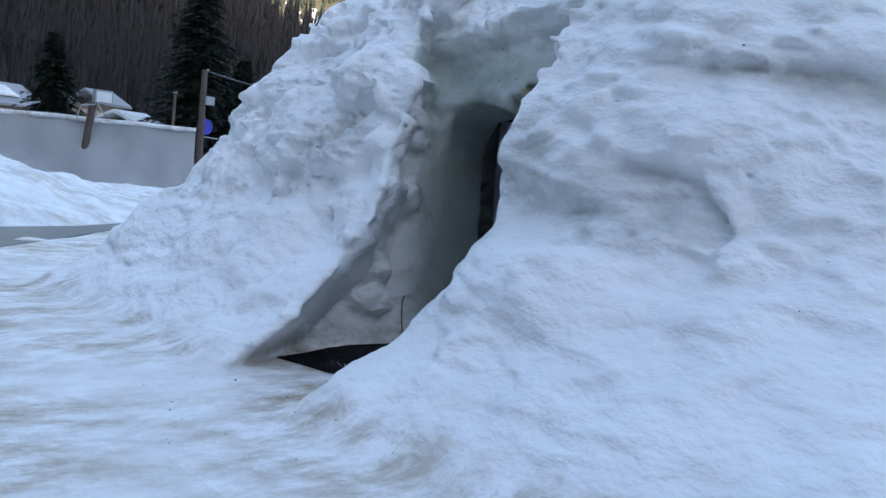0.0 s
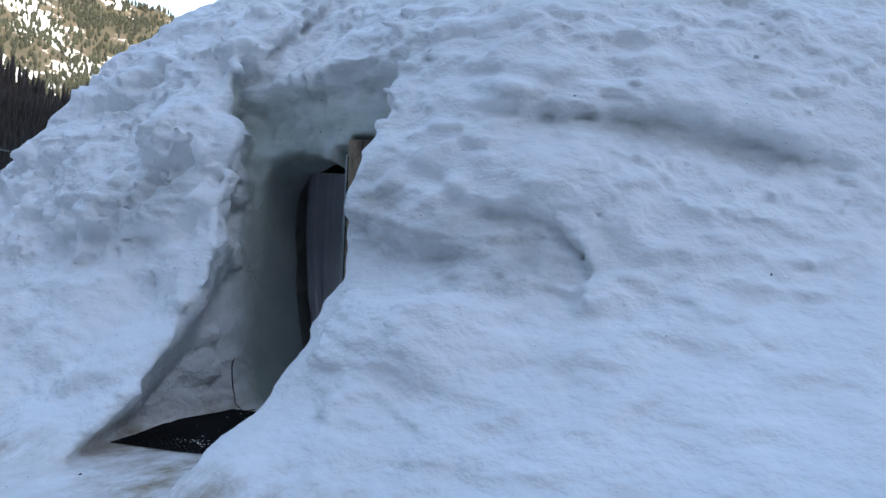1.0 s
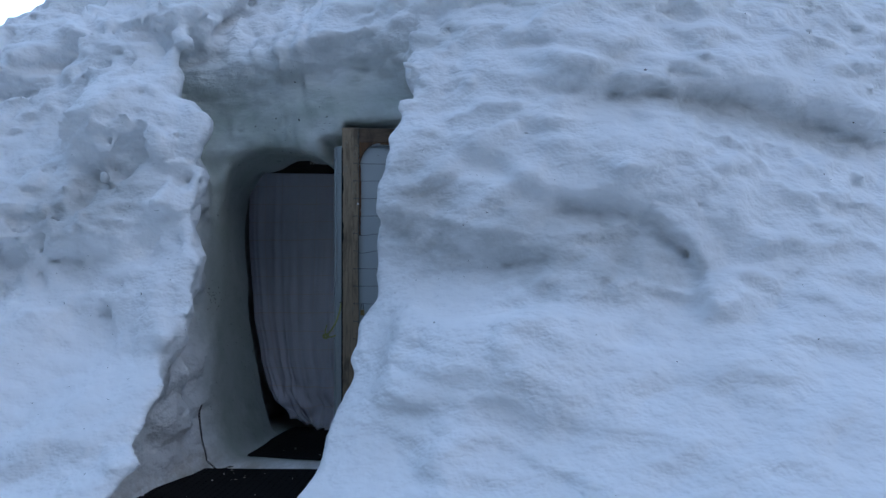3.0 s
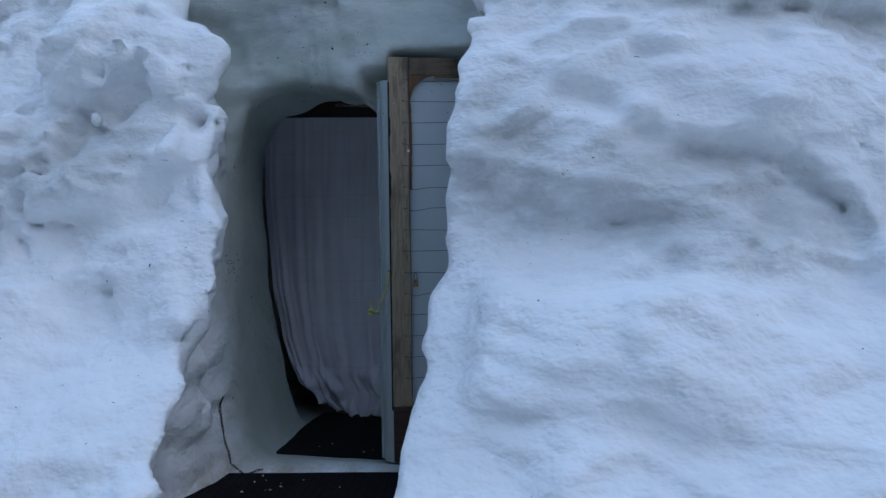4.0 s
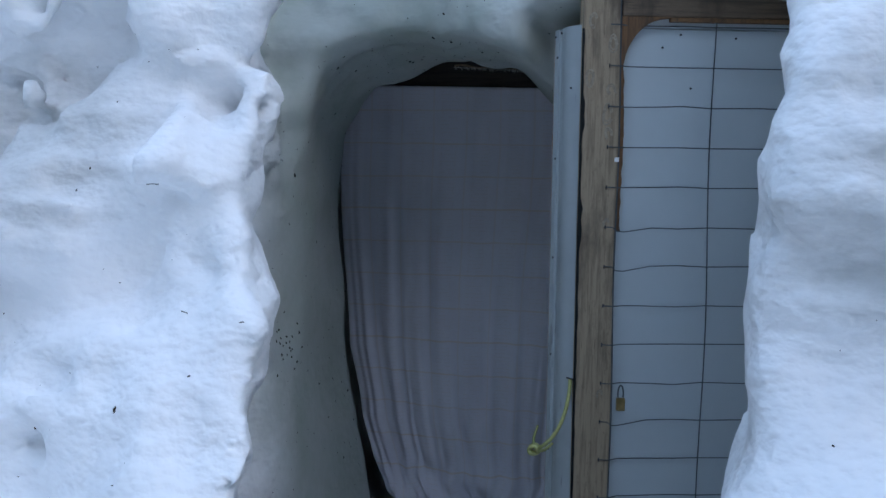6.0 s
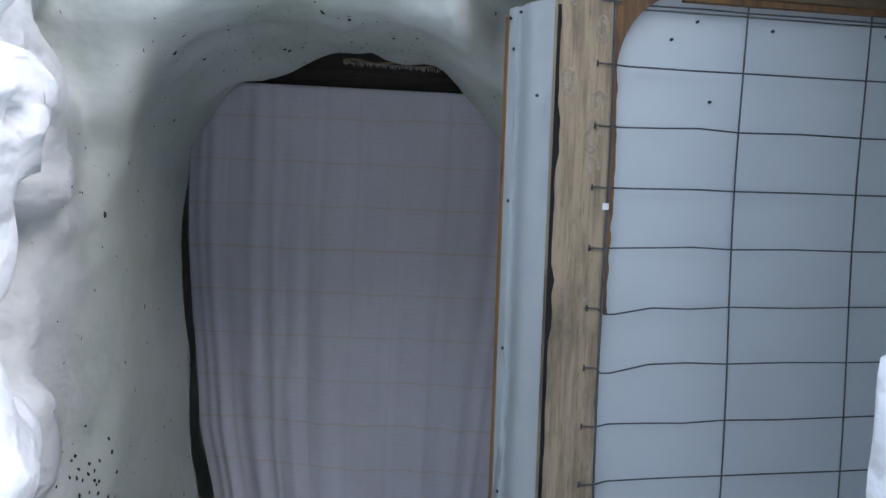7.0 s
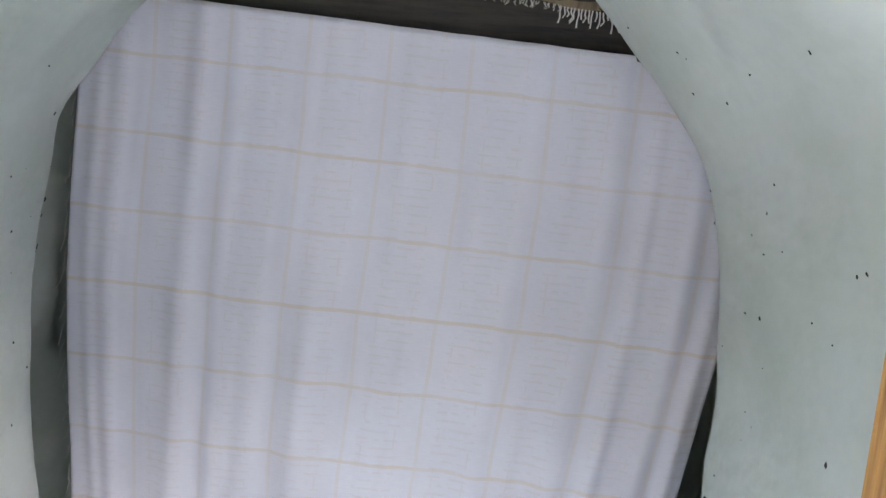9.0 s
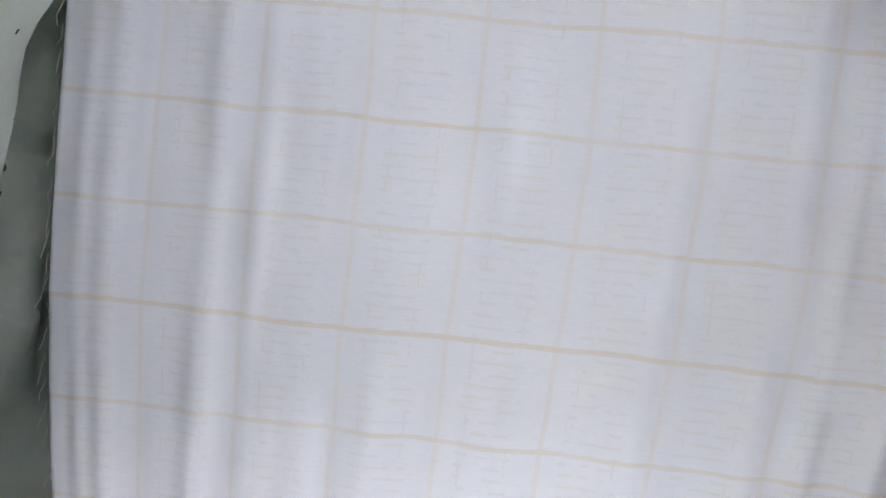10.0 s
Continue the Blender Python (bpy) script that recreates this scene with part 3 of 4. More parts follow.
def strip_between(name, left, right, lift, material, label, category):
    """A thin slab between two edge lines on the ground."""
    bm = bmesh.new()
    n = len(left)
    rows = [[bm.verts.new((*p, lift)), bm.verts.new((*q, lift)), bm.verts.new((*q, -0.05)), bm.verts.new((*p, -0.05))] for p, q in zip(left, right)]
    for r, s in zip(rows, rows[1:]):
        for k in range(4):
            bm.faces.new((r[k], r[(k + 1) % 4], s[(k + 1) % 4], s[k]))
    ob = part(name, bm, material)
    return tagged(ob, label, category, kind="structure")


strip_between("road", [(-3.0, -5.6), (-6.0, -1.75), (-7.6, -0.25), (-9.1, 1.0), (-12, 4)], [(-6.5, -5.0), (-8.3, -1.2), (-8.9, 0.2), (-9.75, 1.25), (-13, 4.5)],
              0.03, ASPHALT, "bare wet asphalt lane between snow banks", "road")


def build_bank():
    u, v = np.meshgrid(np.linspace(-4.5, 6.5, 200), np.linspace(0, 1, 46), indexing="ij")
    crest = np.interp(u, [-4.5, -1.5, -0.1, 0.75, 1.6, 2.4, 4, 6.5], [1.3, 1.2, 0.93, 0.70, 0.58, 0.46, 0.4, 0.25])
    front = np.interp(u, [-4.5, -1.0, 0.2, 1.3, 6.5], [-8.0, -8.35, -8.95, -9.8, -13])
    back = front - 6.0
    x = front + (back - front) * v
    prof = step(0, 0.10, v) * 0.25 + 0.75 * step(0.02, 0.5, v)
    z = crest * prof * step(1.0, 0.7, v) - 0.03
    z = z + (0.06 * vnoise(x, u, 0 * u, 0.6, 21) + 0.03 * vnoise(x, u, 0 * u, 0.2, 22)) * np.minimum(prof, 1) * step(1.0, 0.9, v)
    n, m = u.shape
    verts = np.stack([x, u, z], -1).reshape(-1, 3)
    i, j = np.meshgrid(np.arange(n - 1), np.arange(m - 1), indexing="ij")
    a = (i * m + j).ravel()
    me = mesh_of("snow_bank", verts, np.stack([a, a + 1, a + m + 1, a + m], 1), True)
    me.materials.append(SNOW_FAR)
    return me


tagged(new("snow_bank", build_bank()), "long ploughed snow bank with brown dirt spots", "snow bank")


def ring_hill(az, elev, r0, r1, rough, seed):
    """Slopes round the valley: az in degrees from +y to the left, elev the height angle of the top."""
    a, t = np.meshgrid(np.radians(az), np.linspace(0, 1, 60), indexing="ij")
    r = r0 + (r1 - r0) * t
    x, y = -np.sin(a) * r, np.cos(a) * r
    top = np.tan(np.radians(elev))[:, None] * r1
    z = top * (0.25 * t + 0.75 * t ** 1.5) * (1 - 0.12 * step(0.97, 1.0, t))
    z = z + rough * t * (vnoise(x, y, 0 * x, r1 * 0.12, seed) + 0.5 * vnoise(x, y, 0 * x, r1 * 0.04, seed + 1)) - 1.0 * (1 - t)
    return x, y, z


def hill_object(name, grid, material, label, category):
    x, y, z = grid
    n, m = x.shape
    verts = np.stack([x, y, z], -1).reshape(-1, 3)
    i, j = np.meshgrid(np.arange(n - 1), np.arange(m - 1), indexing="ij")
    a = (i * m + j).ravel()
    me = mesh_of(name, verts, np.stack([a, a + 1, a + m + 1, a + m], 1), True)
    me.materials.append(material)
    return tagged(new(name, me), label, category, kind="structure")


AZ = np.linspace(-180, 180, 361)
near_elev = np.interp(AZ, [-180, -150, -80, -60, -40, 0, 44, 50, 55, 58, 66, 78, 95, 115, 140, 180], [34, 34, 32, 14, 9, 8, 7.2, 7.6, 8.0, 9.0, 11.5, 15, 19, 28, 34, 34])
near_hill = ring_hill(AZ, near_elev, 95, 260, 5.0, 31)
seen_side = (AZ >= 30) & (AZ <= 110)
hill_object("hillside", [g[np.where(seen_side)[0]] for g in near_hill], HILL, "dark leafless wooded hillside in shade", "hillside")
# Unseen slopes, raised and kept dark to block the sun and low sky.
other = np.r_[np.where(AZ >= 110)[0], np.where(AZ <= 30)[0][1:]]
hill_object("light_blocking_slopes", [g[other] for g in near_hill], HILL, "unseen dark slopes added to block sun and low sky", "hillside")
AZ_FAR = np.linspace(15, 115, 260)
far_elev = np.interp(AZ_FAR, [15, 30, 40, 45, 48, 52, 60, 75, 115], [5, 8, 10.5, 11.6, 12.6, 13.6, 17, 20, 18])
far_mount = ring_hill(AZ_FAR, far_elev, 600, 1500, 45, 41)
hill_object("mountain", far_mount, MOUNTAIN, "sunlit mountain slope with grass, pines and snow patches", "mountain")


def spindles(name, spots, height, width, sides, material, label, category, thin=0.1):
    """Many slender tree shapes joined into one mesh: a stem and a ragged tapering crown."""
    verts, faces = [], []
    for x, y, z in spots:
        h = height * random.uniform(0.6, 1.25)
        w = width * random.uniform(0.6, 1.3)
        rings = ((-0.05, thin * w), (0.25, 0.8 * w), (0.55, 0.75 * w), (0.8, 0.4 * w))
        b = len(verts)
        for q, r in rings:
            for k in range(sides):
                ang = 2 * math.pi * k / sides + q * 3
                rr = r * random.uniform(0.65, 1.35)
                verts.append((x + rr * math.cos(ang), y + rr * math.sin(ang), z + q * h))
        verts.append((x, y, z + h))
        for i in range(len(rings) - 1):
            for k in range(sides):
                p, q = b + i * sides + k, b + i * sides + (k + 1) % sides
                faces.append((p, q, q + sides, p + sides))
        for k in range(sides):
            faces.append((b + (len(rings) - 1) * sides + k, b + (len(rings) - 1) * sides + (k + 1) % sides, len(verts) - 1))
    me = mesh_of(name, verts, faces)
    me.materials.append(material)
    return tagged(new(name, me), label, category, kind="stuff")


def spots_on(grid, a_lo, a_hi, t_lo, t_hi, count, az):
    x, y, z = grid
    out = []
    ia = np.where((az >= a_lo) & (az <= a_hi))[0]
    for _ in range(count):
        i = random.uniform(ia[0], ia[-1] - 1)
        j = random.uniform(t_lo, t_hi) * (x.shape[1] - 2)
        i0, j0 = int(i), int(j)
        u, v = i - i0, j - j0
        f = lambda g: (g[i0, j0] * (1 - u) + g[i0 + 1, j0] * u) * (1 - v) + (g[i0, j0 + 1] * (1 - u) + g[i0 + 1, j0 + 1] * u) * v
        out.append((f(x), f(y), f(z)))
    return out


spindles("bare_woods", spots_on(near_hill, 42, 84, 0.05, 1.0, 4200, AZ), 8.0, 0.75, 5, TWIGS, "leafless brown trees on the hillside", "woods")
spindles("pale_trunks", spots_on(near_hill, 50, 84, 0.05, 0.9, 500, AZ), 7.0, 0.09, 3, TRUNKS, "pale bare trunks on the hillside", "woods", 0.8)
spindles("pine_woods", [p for p in spots_on(far_mount, 40, 68, 0.3, 1.0, 6500, AZ_FAR)], 10.0, 2.6, 5, PINES, "scattered pines on the sunlit slope", "woods")


# ---- the far side of the road ----
def conifer(name, at, height, spread, label, seed):
    rnd = random.Random(seed)
    tree = thing(name, label, "tree", at=at)
    part("trunk", tube([(0, 0, 0), (0, 0, height * 0.5), (0, 0, height)], height * 0.018, 8, taper=0.02), BARK, tree, smooth=True)
    verts, faces = [], []
    z = height * 0.12
    while z < height * 0.99:
        t = z / height
        reach = spread * (1 - t) ** 0.8 * rnd.uniform(0.75, 1.1) + 0.15
        for k in range(13):
            ang = rnd.uniform(0, 2 * math.pi)
            length = reach * rnd.uniform(0.55, 1.1)
            n = max(4, int(length / 0.16))
            for i in range(n):
                q = (i + rnd.random()) / n
                cx, cy = math.cos(ang) * length * q, math.sin(ang) * length * q
                cz = z + 0.12 * length * q - 0.42 * length * q * q
                for _ in range(5):
                    a2 = ang + rnd.uniform(-1.2, 1.2)
                    l2, w2 = rnd.uniform(0.25, 0.55) * (1.1 - 0.5 * q), rnd.uniform(0.06, 0.13)
                    dx, dy, dz = math.cos(a2) * l2, math.sin(a2) * l2, rnd.uniform(-0.3, 0.02) * l2 * 2
                    b = len(verts)
                    verts += [(cx - dy / l2 * w2, cy + dx / l2 * w2, cz), (cx + dy / l2 * w2, cy - dx / l2 * w2, cz), (cx + dx, cy + dy, cz + dz)]
                    faces.append((b, b + 1, b + 2))
        z += height * 0.021
    me = mesh_of("crown", verts, faces)
    me.materials.append(NEEDLES)
    ob = new("crown", me)
    ob.parent = tree
    return tree


conifer("spruce_tree", (-39.2, 16.6, -0.2), 11.2, 4.6, "tall dark spruce with drooping branches behind the fence", 1)
conifer("spruce_tree", (-48.4, 12.2, -0.2), 7.6, 3.0, "smaller dark spruce behind the fence", 2)
conifer("spruce_tree", (-41.5, 20.5, -0.2), 7.2, 3.2, "dark spruce beside the utility pole", 3)


def tarp_fence():
    fence = thing("tarpaulin_fence", "long fence hung with a grey-white creased tarpaulin", "fence")
    p0, p1 = Vector((-25.2, -3.0, 0)), Vector((-21.14, 7.9, 0))
    along = (p1 - p0).normalized()
    face = Vector((along.y, -along.x, 0))
    u, v = np.meshgrid(np.linspace(0, 1, 150), np.linspace(0, 1, 30), indexing="ij")
    length = (p1 - p0).length
    fold = 0.10 * np.sin((u * length * 1.1 + v * 2.2) * 2) * (1 - v) + 0.05 * np.sin((u * length * 2.7 - v * 1.4) * 2) + 0.06 * vnoise(u * length, v * 2, 0 * u, 0.7, 51)
    out = 0.55 * (1 - v) ** 1.3 + fold * 0.6
    x = p0.x + along.x * length * u + face.x * out
    y = p0.y + along.y * length * u + face.y * out
    z = v * np.interp(u, [0, 0.53, 1], [1.80, 1.87, 1.95])
    front = np.stack([x, y, z], -1).reshape(-1, 3)
    n, m = u.shape
    i, j = np.meshgrid(np.arange(n - 1), np.arange(m - 1), indexing="ij")
    a = (i * m + j).ravel()
    quads = np.stack([a, a + m, a + m + 1, a + 1], 1)
    back = front - np.array((face.x, face.y, 0)) * 0.02
    me = mesh_of("tarpaulin", np.concatenate([front, back]), np.concatenate([quads, quads[:, ::-1] + len(front)]), True)
    me.materials.append(TARP)
    ob = new("tarpaulin", me)
    ob.parent = fence
    rim = [(p0 + along * length * q) + Vector((0, 0, float(np.interp(q, [0, 0.53, 1], [1.80, 1.87, 1.95])) + 0.03 + 0.012 * math.sin(31 * q))) for q in np.linspace(0, 1, 60)]
    part("snow_covered_rail", tube(rim, 0.075, 8), SNOW_FAR, fence, "rail covered with a strip of snow", True)
    for q in (0.1, 0.32, 0.54, 0.76, 0.985):
        p = p0 + along * length * q - face * 0.12
        part("post", tube([(p.x, p.y, 0), (p.x, p.y, 1.85)], 0.06, 8), WOOD_POST, fence)
    return along, face


FENCE_ALONG, FENCE_FACE = tarp_fence()

# floodlight on a leaning wooden post that leans against the tarpaulin
flood = thing("floodlight_post", "weathered wooden post carrying a square floodlight", "floodlight", at=(-21.75, 4.95, 0))
part("post", tube([(-0.62, -0.12, 0.0), (-0.3, -0.04, 1.3), (-0.05, 0.0, 2.45)], 0.10, 9, taper=0.11), WOOD_POST, flood, smooth=True)
part("arm", tube([(0.1, -0.5, 1.95), (0.12, -0.4, 2.3), (0.12, 0, 2.38)], 0.025, 6), GREY_METAL, flood)
head = part("lamp_housing", box((-0.12, -0.02, 2.42), (0.10, 0.52, 2.82), 0.02), GREY_METAL, flood)
part("lens", box((0.10, 0.03, 2.47), (0.115, 0.47, 2.77), 0.004), LAMP_GLASS, head, "pale square lamp glass")
part("bracket", tube([(0.1, 0.05, 2.45), (0.14, 0.2, 2.2), (0.1, 0.4, 2.0)], 0.02, 6), GREY_METAL, flood)

pole = thing("utility_pole", "grey wooden pole with a metal box and cables", "pole", at=(-22.0, 8.47, 0))
part("shaft", tube([(0.0, 0.05, 0), (0, 0.02, 2), (0, 0, 3.95)], 0.12, 10, taper=0.10), WOOD_POST, pole, smooth=True)
part("junction_box", box((0.06, 0.02, 2.85), (0.22, 0.32, 3.12), 0.02), PVC, pole, "pale junction box")
part("insulator", tube([(0, 0.0, 3.9), (0.02, 0.12, 3.98)], 0.03, 8), PVC, pole)
part("cable", tube([(0.0 + 0.35 * q, 0.1 + 9 * q, 3.92 - 1.3 * q + 0.9 * q * q) for q in np.linspace(0, 1, 14)], 0.022, 6), STEEL, pole, "sagging overhead cable")
part("cable", tube([(0.0 + 0.3 * q, 0.1 + 6 * q, 1.82 - 0.25 * q * (1 - q)) for q in np.linspace(0, 1, 10)], 0.02, 6), PVC, pole, "white cable")
part("round_sign", tube([(-0.16, 0.22, 2.16), (-0.13, 0.22, 2.165)], 0.27, 20), BLUE, pole, "bright blue round sign")
far_pole = thing("utility_pole", "thin grey pole standing among the trees", "pole", at=(-32.4, 12.3, 0))
part("shaft", tube([(0, 0, 0), (0, 0, 3.8)], 0.09, 8, taper=0.07), WOOD_POST, far_pole)
part("cap", tube([(0, 0, 3.78), (0, 0, 3.85)], 0.11, 8), GREY_METAL, far_pole)


def house(at, turn, w, d, eave, ridge, roof_mat, label, snowy):
    h = thing("house", label, "house", at=at, turn=turn)
    bm = box((-w / 2, -d / 2, 0), (w / 2, d / 2, eave))
    wall = part("wall", bm, PLASTER, h)
    for y in (-d / 4, d / 4):
        part("window", box((w / 2, y - 0.5, eave * 0.45), (w / 2 + 0.03, y + 0.5, eave * 0.8)), ROOF, wall)
    for s in (-1, 1):
        bm = bmesh.new()
        c = [(s * (w / 2 + 0.5), -d / 2 - 0.4, eave - 0.15), (s * (w / 2 + 0.5), d / 2 + 0.4, eave - 0.15), (0, d / 2 + 0.4, ridge), (0, -d / 2 - 0.4, ridge)]
        lo = [bm.verts.new(p) for p in c]
        hi = [bm.verts.new((p[0], p[1], p[2] + 0.18)) for p in c]
        for k in range(4):
            bm.faces.new((lo[k], lo[(k + 1) % 4], hi[(k + 1) % 4], hi[k]))
        bm.faces.new(hi)
        bm.faces.new(lo[::-1])
        roof = part("roof", bm, roof_mat, h)
        if snowy and s == 1:
            slope = (ridge - eave) / (w / 2 + 0.5)
            bm = box((w * 0.12, -d * 0.3, 0), (w * 0.42, d * 0.28, 0.12), 0.05)
            for v in bm.verts:
                v.co.z += ridge + 0.16 - slope * v.co.x
            part("snow_patch", bm, SNOW_FAR, roof, "leftover snow on the roof")
    return h


house((-70.5, 13.6, 0), 15, 7, 6.5, 3.5, 5.1, ROOF, "distant house with a grey roof and leftover snow", True)
house((-63.0, 20.2, 0), 15, 4, 1.6, 4.2, 5.1, ROOF, "distant narrow house with a grey gable roof", False)
house((-53.0, 16.8, 0), 12, 3, 2.2, 2.5, 3.15, WOOD_OLD, "distant low hut with a brown wooden roof", False)
house((-43.2, 14.7, 0), 18, 3, 1.4, 2.5, 3.0, SNOW_FAR, "small hut behind the fence, roof under snow", False)


# ---- entrance: mats, door, curtain ----
def rubber_mat(label, corner, turn, width, depth, pitch, lift, seed, opened):
    """A rubber ring mat: a sheet pierced by a grid of holes, a little wavy; away from its free corner they are clogged."""
    nx, ny = int(width / pitch), int(depth / pitch)
    bm = bmesh.new()
    ring = [(math.cos(math.pi / 4 * k + math.pi / 8), math.sin(math.pi / 4 * k + math.pi / 8)) for k in range(8)]
    cache = {}

    def vert(x, y, z):
        key = (round(x, 4), round(y, 4), z)
        if key not in cache:
            wave = 0.003 * math.sin(5 * x + seed) * math.sin(4 * y + 1) + 0.022 * min(1.0, max(0.0, 0.6 * x + y - 0.25) / 0.4)
            cache[key] = bm.verts.new((x, y, z + wave))
        return cache[key]

    for i in range(nx):
        for j in range(ny):
            cx, cy, q = (i + 0.5) * pitch, (j + 0.5) * pitch, pitch / 2
            edge = [(1, 0), (1, 1), (0, 1), (-1, 1), (-1, 0), (-1, -1), (0, -1), (1, -1)]
            outer = [(cx + a * q, cy + b * q) for a, b in edge]
            r = pitch * (0.31 if 0.6 * cx + cy < opened + random.uniform(-0.12, 0.12) else random.uniform(0.10, 0.17))
            inner = [(cx + r * math.cos(math.pi / 4 * k), cy + r * math.sin(math.pi / 4 * k)) for k in range(8)]
            for k in range(8):
                n = (k + 1) % 8
                bm.faces.new((vert(*outer[k], 0.005), vert(*outer[n], 0.005), vert(*inner[n], 0.005), vert(*inner[k], 0.005)))
                bm.faces.new((vert(*inner[k], 0.005), vert(*inner[n], 0.005), vert(*inner[n], 0.0), vert(*inner[k], 0.0)))
    w, d = nx * pitch, ny * pitch
    for (ax, ay), (bx, by), n in (((0, 0), (w, 0), nx), ((w, 0), (w, d), ny), ((w, d), (0, d), nx), ((0, d), (0, 0), ny)):
        for k in range(2 * n):
            p = (ax + (bx - ax) * k / (2 * n), ay + (by - ay) * k / (2 * n))
            r = (ax + (bx - ax) * (k + 1) / (2 * n), ay + (by - ay) * (k + 1) / (2 * n))
            bm.faces.new((vert(*p, 0.0), vert(*r, 0.0), vert(*r, 0.005), vert(*p, 0.005)))
    mat = part("rubber_mat", bm, RUBBER)
    mat.matrix_world = pose(*corner, 0, 0, turn) @ Matrix.Translation((0, 0, lift))
    return tagged(mat, label, "mat", "rubber mats")


rubber_mat("black perforated rubber mat on the trench floor", (-0.705, -1.41, 0.0), 12, 1.0, 1.14, 0.038, 0.012, 0.4, 0.5)
rubber_mat("black rubber mat inside the arched passage", (-0.80, 0.09, 0.0), 2, 0.72, 0.84, 0.038, 0.014, 2.0, 0.0)

# door leaf: its frame of reference runs along the leaf
door = thing("open_door", "open insulated door, white panel with wire mesh in a weathered frame", "door", at=(0, 0, 0), turn=20.9)
T = 0.045
bm = box((-0.090, 0, 0.315), (0.006, T, 1.955), 0.004)
post = part("frame_post", bm, WOOD_OLD, door, "stained weathered timber post")
part("top_rail", box((0.007, 0.002, 1.872), (0.78, T, 1.953), 0.004), WOOD_RAIL, door)
part("far_post", box((0.70, 0.001, 0.315), (0.78, T, 1.871), 0.004), WOOD_OLD, door)
part("bottom_board", box((-0.085, 0.004, 0.05), (0.78, T, 0.312), 0.004), WOOD_WET, door, "dark red-brown wet board")
# quarter-round corner brace
bm = bmesh.new()
arc = [(0.012 + 0.115 * (1 - math.cos(a)), 1.735 + 0.135 * math.sin(a)) for a in (math.pi / 2 * k / 10 for k in range(11))]
ring = [(0.007, 1.735)] + arc + [(0.127, 1.8715), (0.007, 1.8715)]
fr = [bm.verts.new((x, 0.003, z)) for x, z in ring]
bk = [bm.verts.new((x, T - 0.005, z)) for x, z in ring]
for k in range(len(ring)):
    n = (k + 1) % len(ring)
    bm.faces.new((fr[k], bk[k], bk[n], fr[n]))
bm.faces.new(fr)
bm.faces.new(bk[::-1])
bmesh.ops.recalc_face_normals(bm, faces=bm.faces[:])
part("corner_brace", bm, WOOD_BRACE, door, "curved stained-wood corner brace")
panel = part("panel", box((0.0, 0.026, 0.313), (0.70, 0.040, 1.845)), PANEL, door, "smooth white panel")
part("panel_strip", box((0.0, 0.022, 1.848), (0.70, 0.040, 1.874)), PANEL, door)
for x, z in ((0.16, 1.832), (0.30, 1.825), (0.115, 1.80), (0.52, 1.83), (0.19, 1.70)):
    part("screw", tube([(x, 0.024, z), (x, 0.020, z)], 0.0028, 8), SCREW, panel)
# wire mesh
mesh_wire = part("mesh_wire", tube([(0.004 + 0.002 * math.sin(9 * z), -0.004, z) for z in np.linspace(0.36, 1.93, 30)], 0.0019, 6), STEEL, door, "upright wire of the mesh", True)
for x in (0.244, 0.478):
    part("mesh_wire", tube([(x + 0.004 * math.sin(7 * z + x), 0.012, z) for z in np.linspace(0.33, 1.90, 30)], 0.0016, 6), STEEL, door, smooth=True)
for k in range(15):
    z = 1.85 - 0.1 * k
    kink = random.uniform(-0.006, 0.006)
    dip = -0.012 if k in (5, 6, 10) else 0.0
    pts = [(-0.022, -0.003, z + 0.001), (-0.004, -0.004, z), (0.008, -0.002, z + dip * 0.8), (0.03, 0.010, z + dip), (0.10, 0.013, z + kink * 0.4), (0.17, 0.014, z + kink), (0.244, 0.014, z), (0.36, 0.014, z + kink * 0.5), (0.478, 0.014, z), (0.69, 0.02, z)]
    part("mesh_wire", tube(pts, 0.0015, 6), STEEL, door, smooth=True)
    if k:
        part("staple", tube([(-0.022, -0.002, z - 0.004), (-0.024, -0.006, z), (-0.022, -0.002, z + 0.005)], 0.0015, 5), SCREW, post)
part("paper_scrap", box((-0.005, -0.008, 1.514), (0.006, -0.006, 1.525), 0.0008), PAPER, door, "scrap of white paper")
# loops of old glue squeezed onto the post, and a rotted lip beside the panel
for cx, cz, w, h, turns, lean in ((-0.071, 1.72, 0.010, 0.021, 1.0, 0.1), (-0.016, 1.691, 0.011, 0.014, 0.75, -0.6), (-0.015, 1.804, 0.010, 0.022, 1.0, 0.0), (-0.024, 1.631, 0.012, 0.026, 0.9, 0.2),
                                  (-0.020, 1.583, 0.009, 0.016, 0.7, -0.3), (-0.066, 1.86, 0.009, 0.018, 0.8, 0.3), (-0.02, 1.36, 0.007, 0.012, 0.6, 0.2), (-0.024, 0.92, 0.007, 0.014, 0.6, 0.0)):
    for shrink in (1.0, 0.66):
        loop = []
        for k in range(29):
            a = 2 * math.pi * turns * k / 28 + lean
            r = shrink * (1 + 0.07 * math.sin(3 * a + 40 * cz))
            loop.append((cx + w * r * math.cos(a) + 0.3 * lean * h * math.sin(a), 0.0013, cz + h * r * math.sin(a)))
        part("glue_bead", tube(loop, 0.0026 * (0.7 + 0.3 * shrink), 6), GLUE, post, "dried pale glue", True)
bm = bmesh.new()
rows = []
for z in np.linspace(1.34, 1.74, 60):
    w = 0.0105 + 0.003 * noise.noise(Vector((0, 0, z * 40))) + 0.002 * math.sin(17 * z)
    rows.append([bm.verts.new(p) for p in ((0.0066, 0.0035, z), (0.0066 + w, 0.005, z), (0.0066 + w, 0.020, z), (0.0066, 0.020, z))])
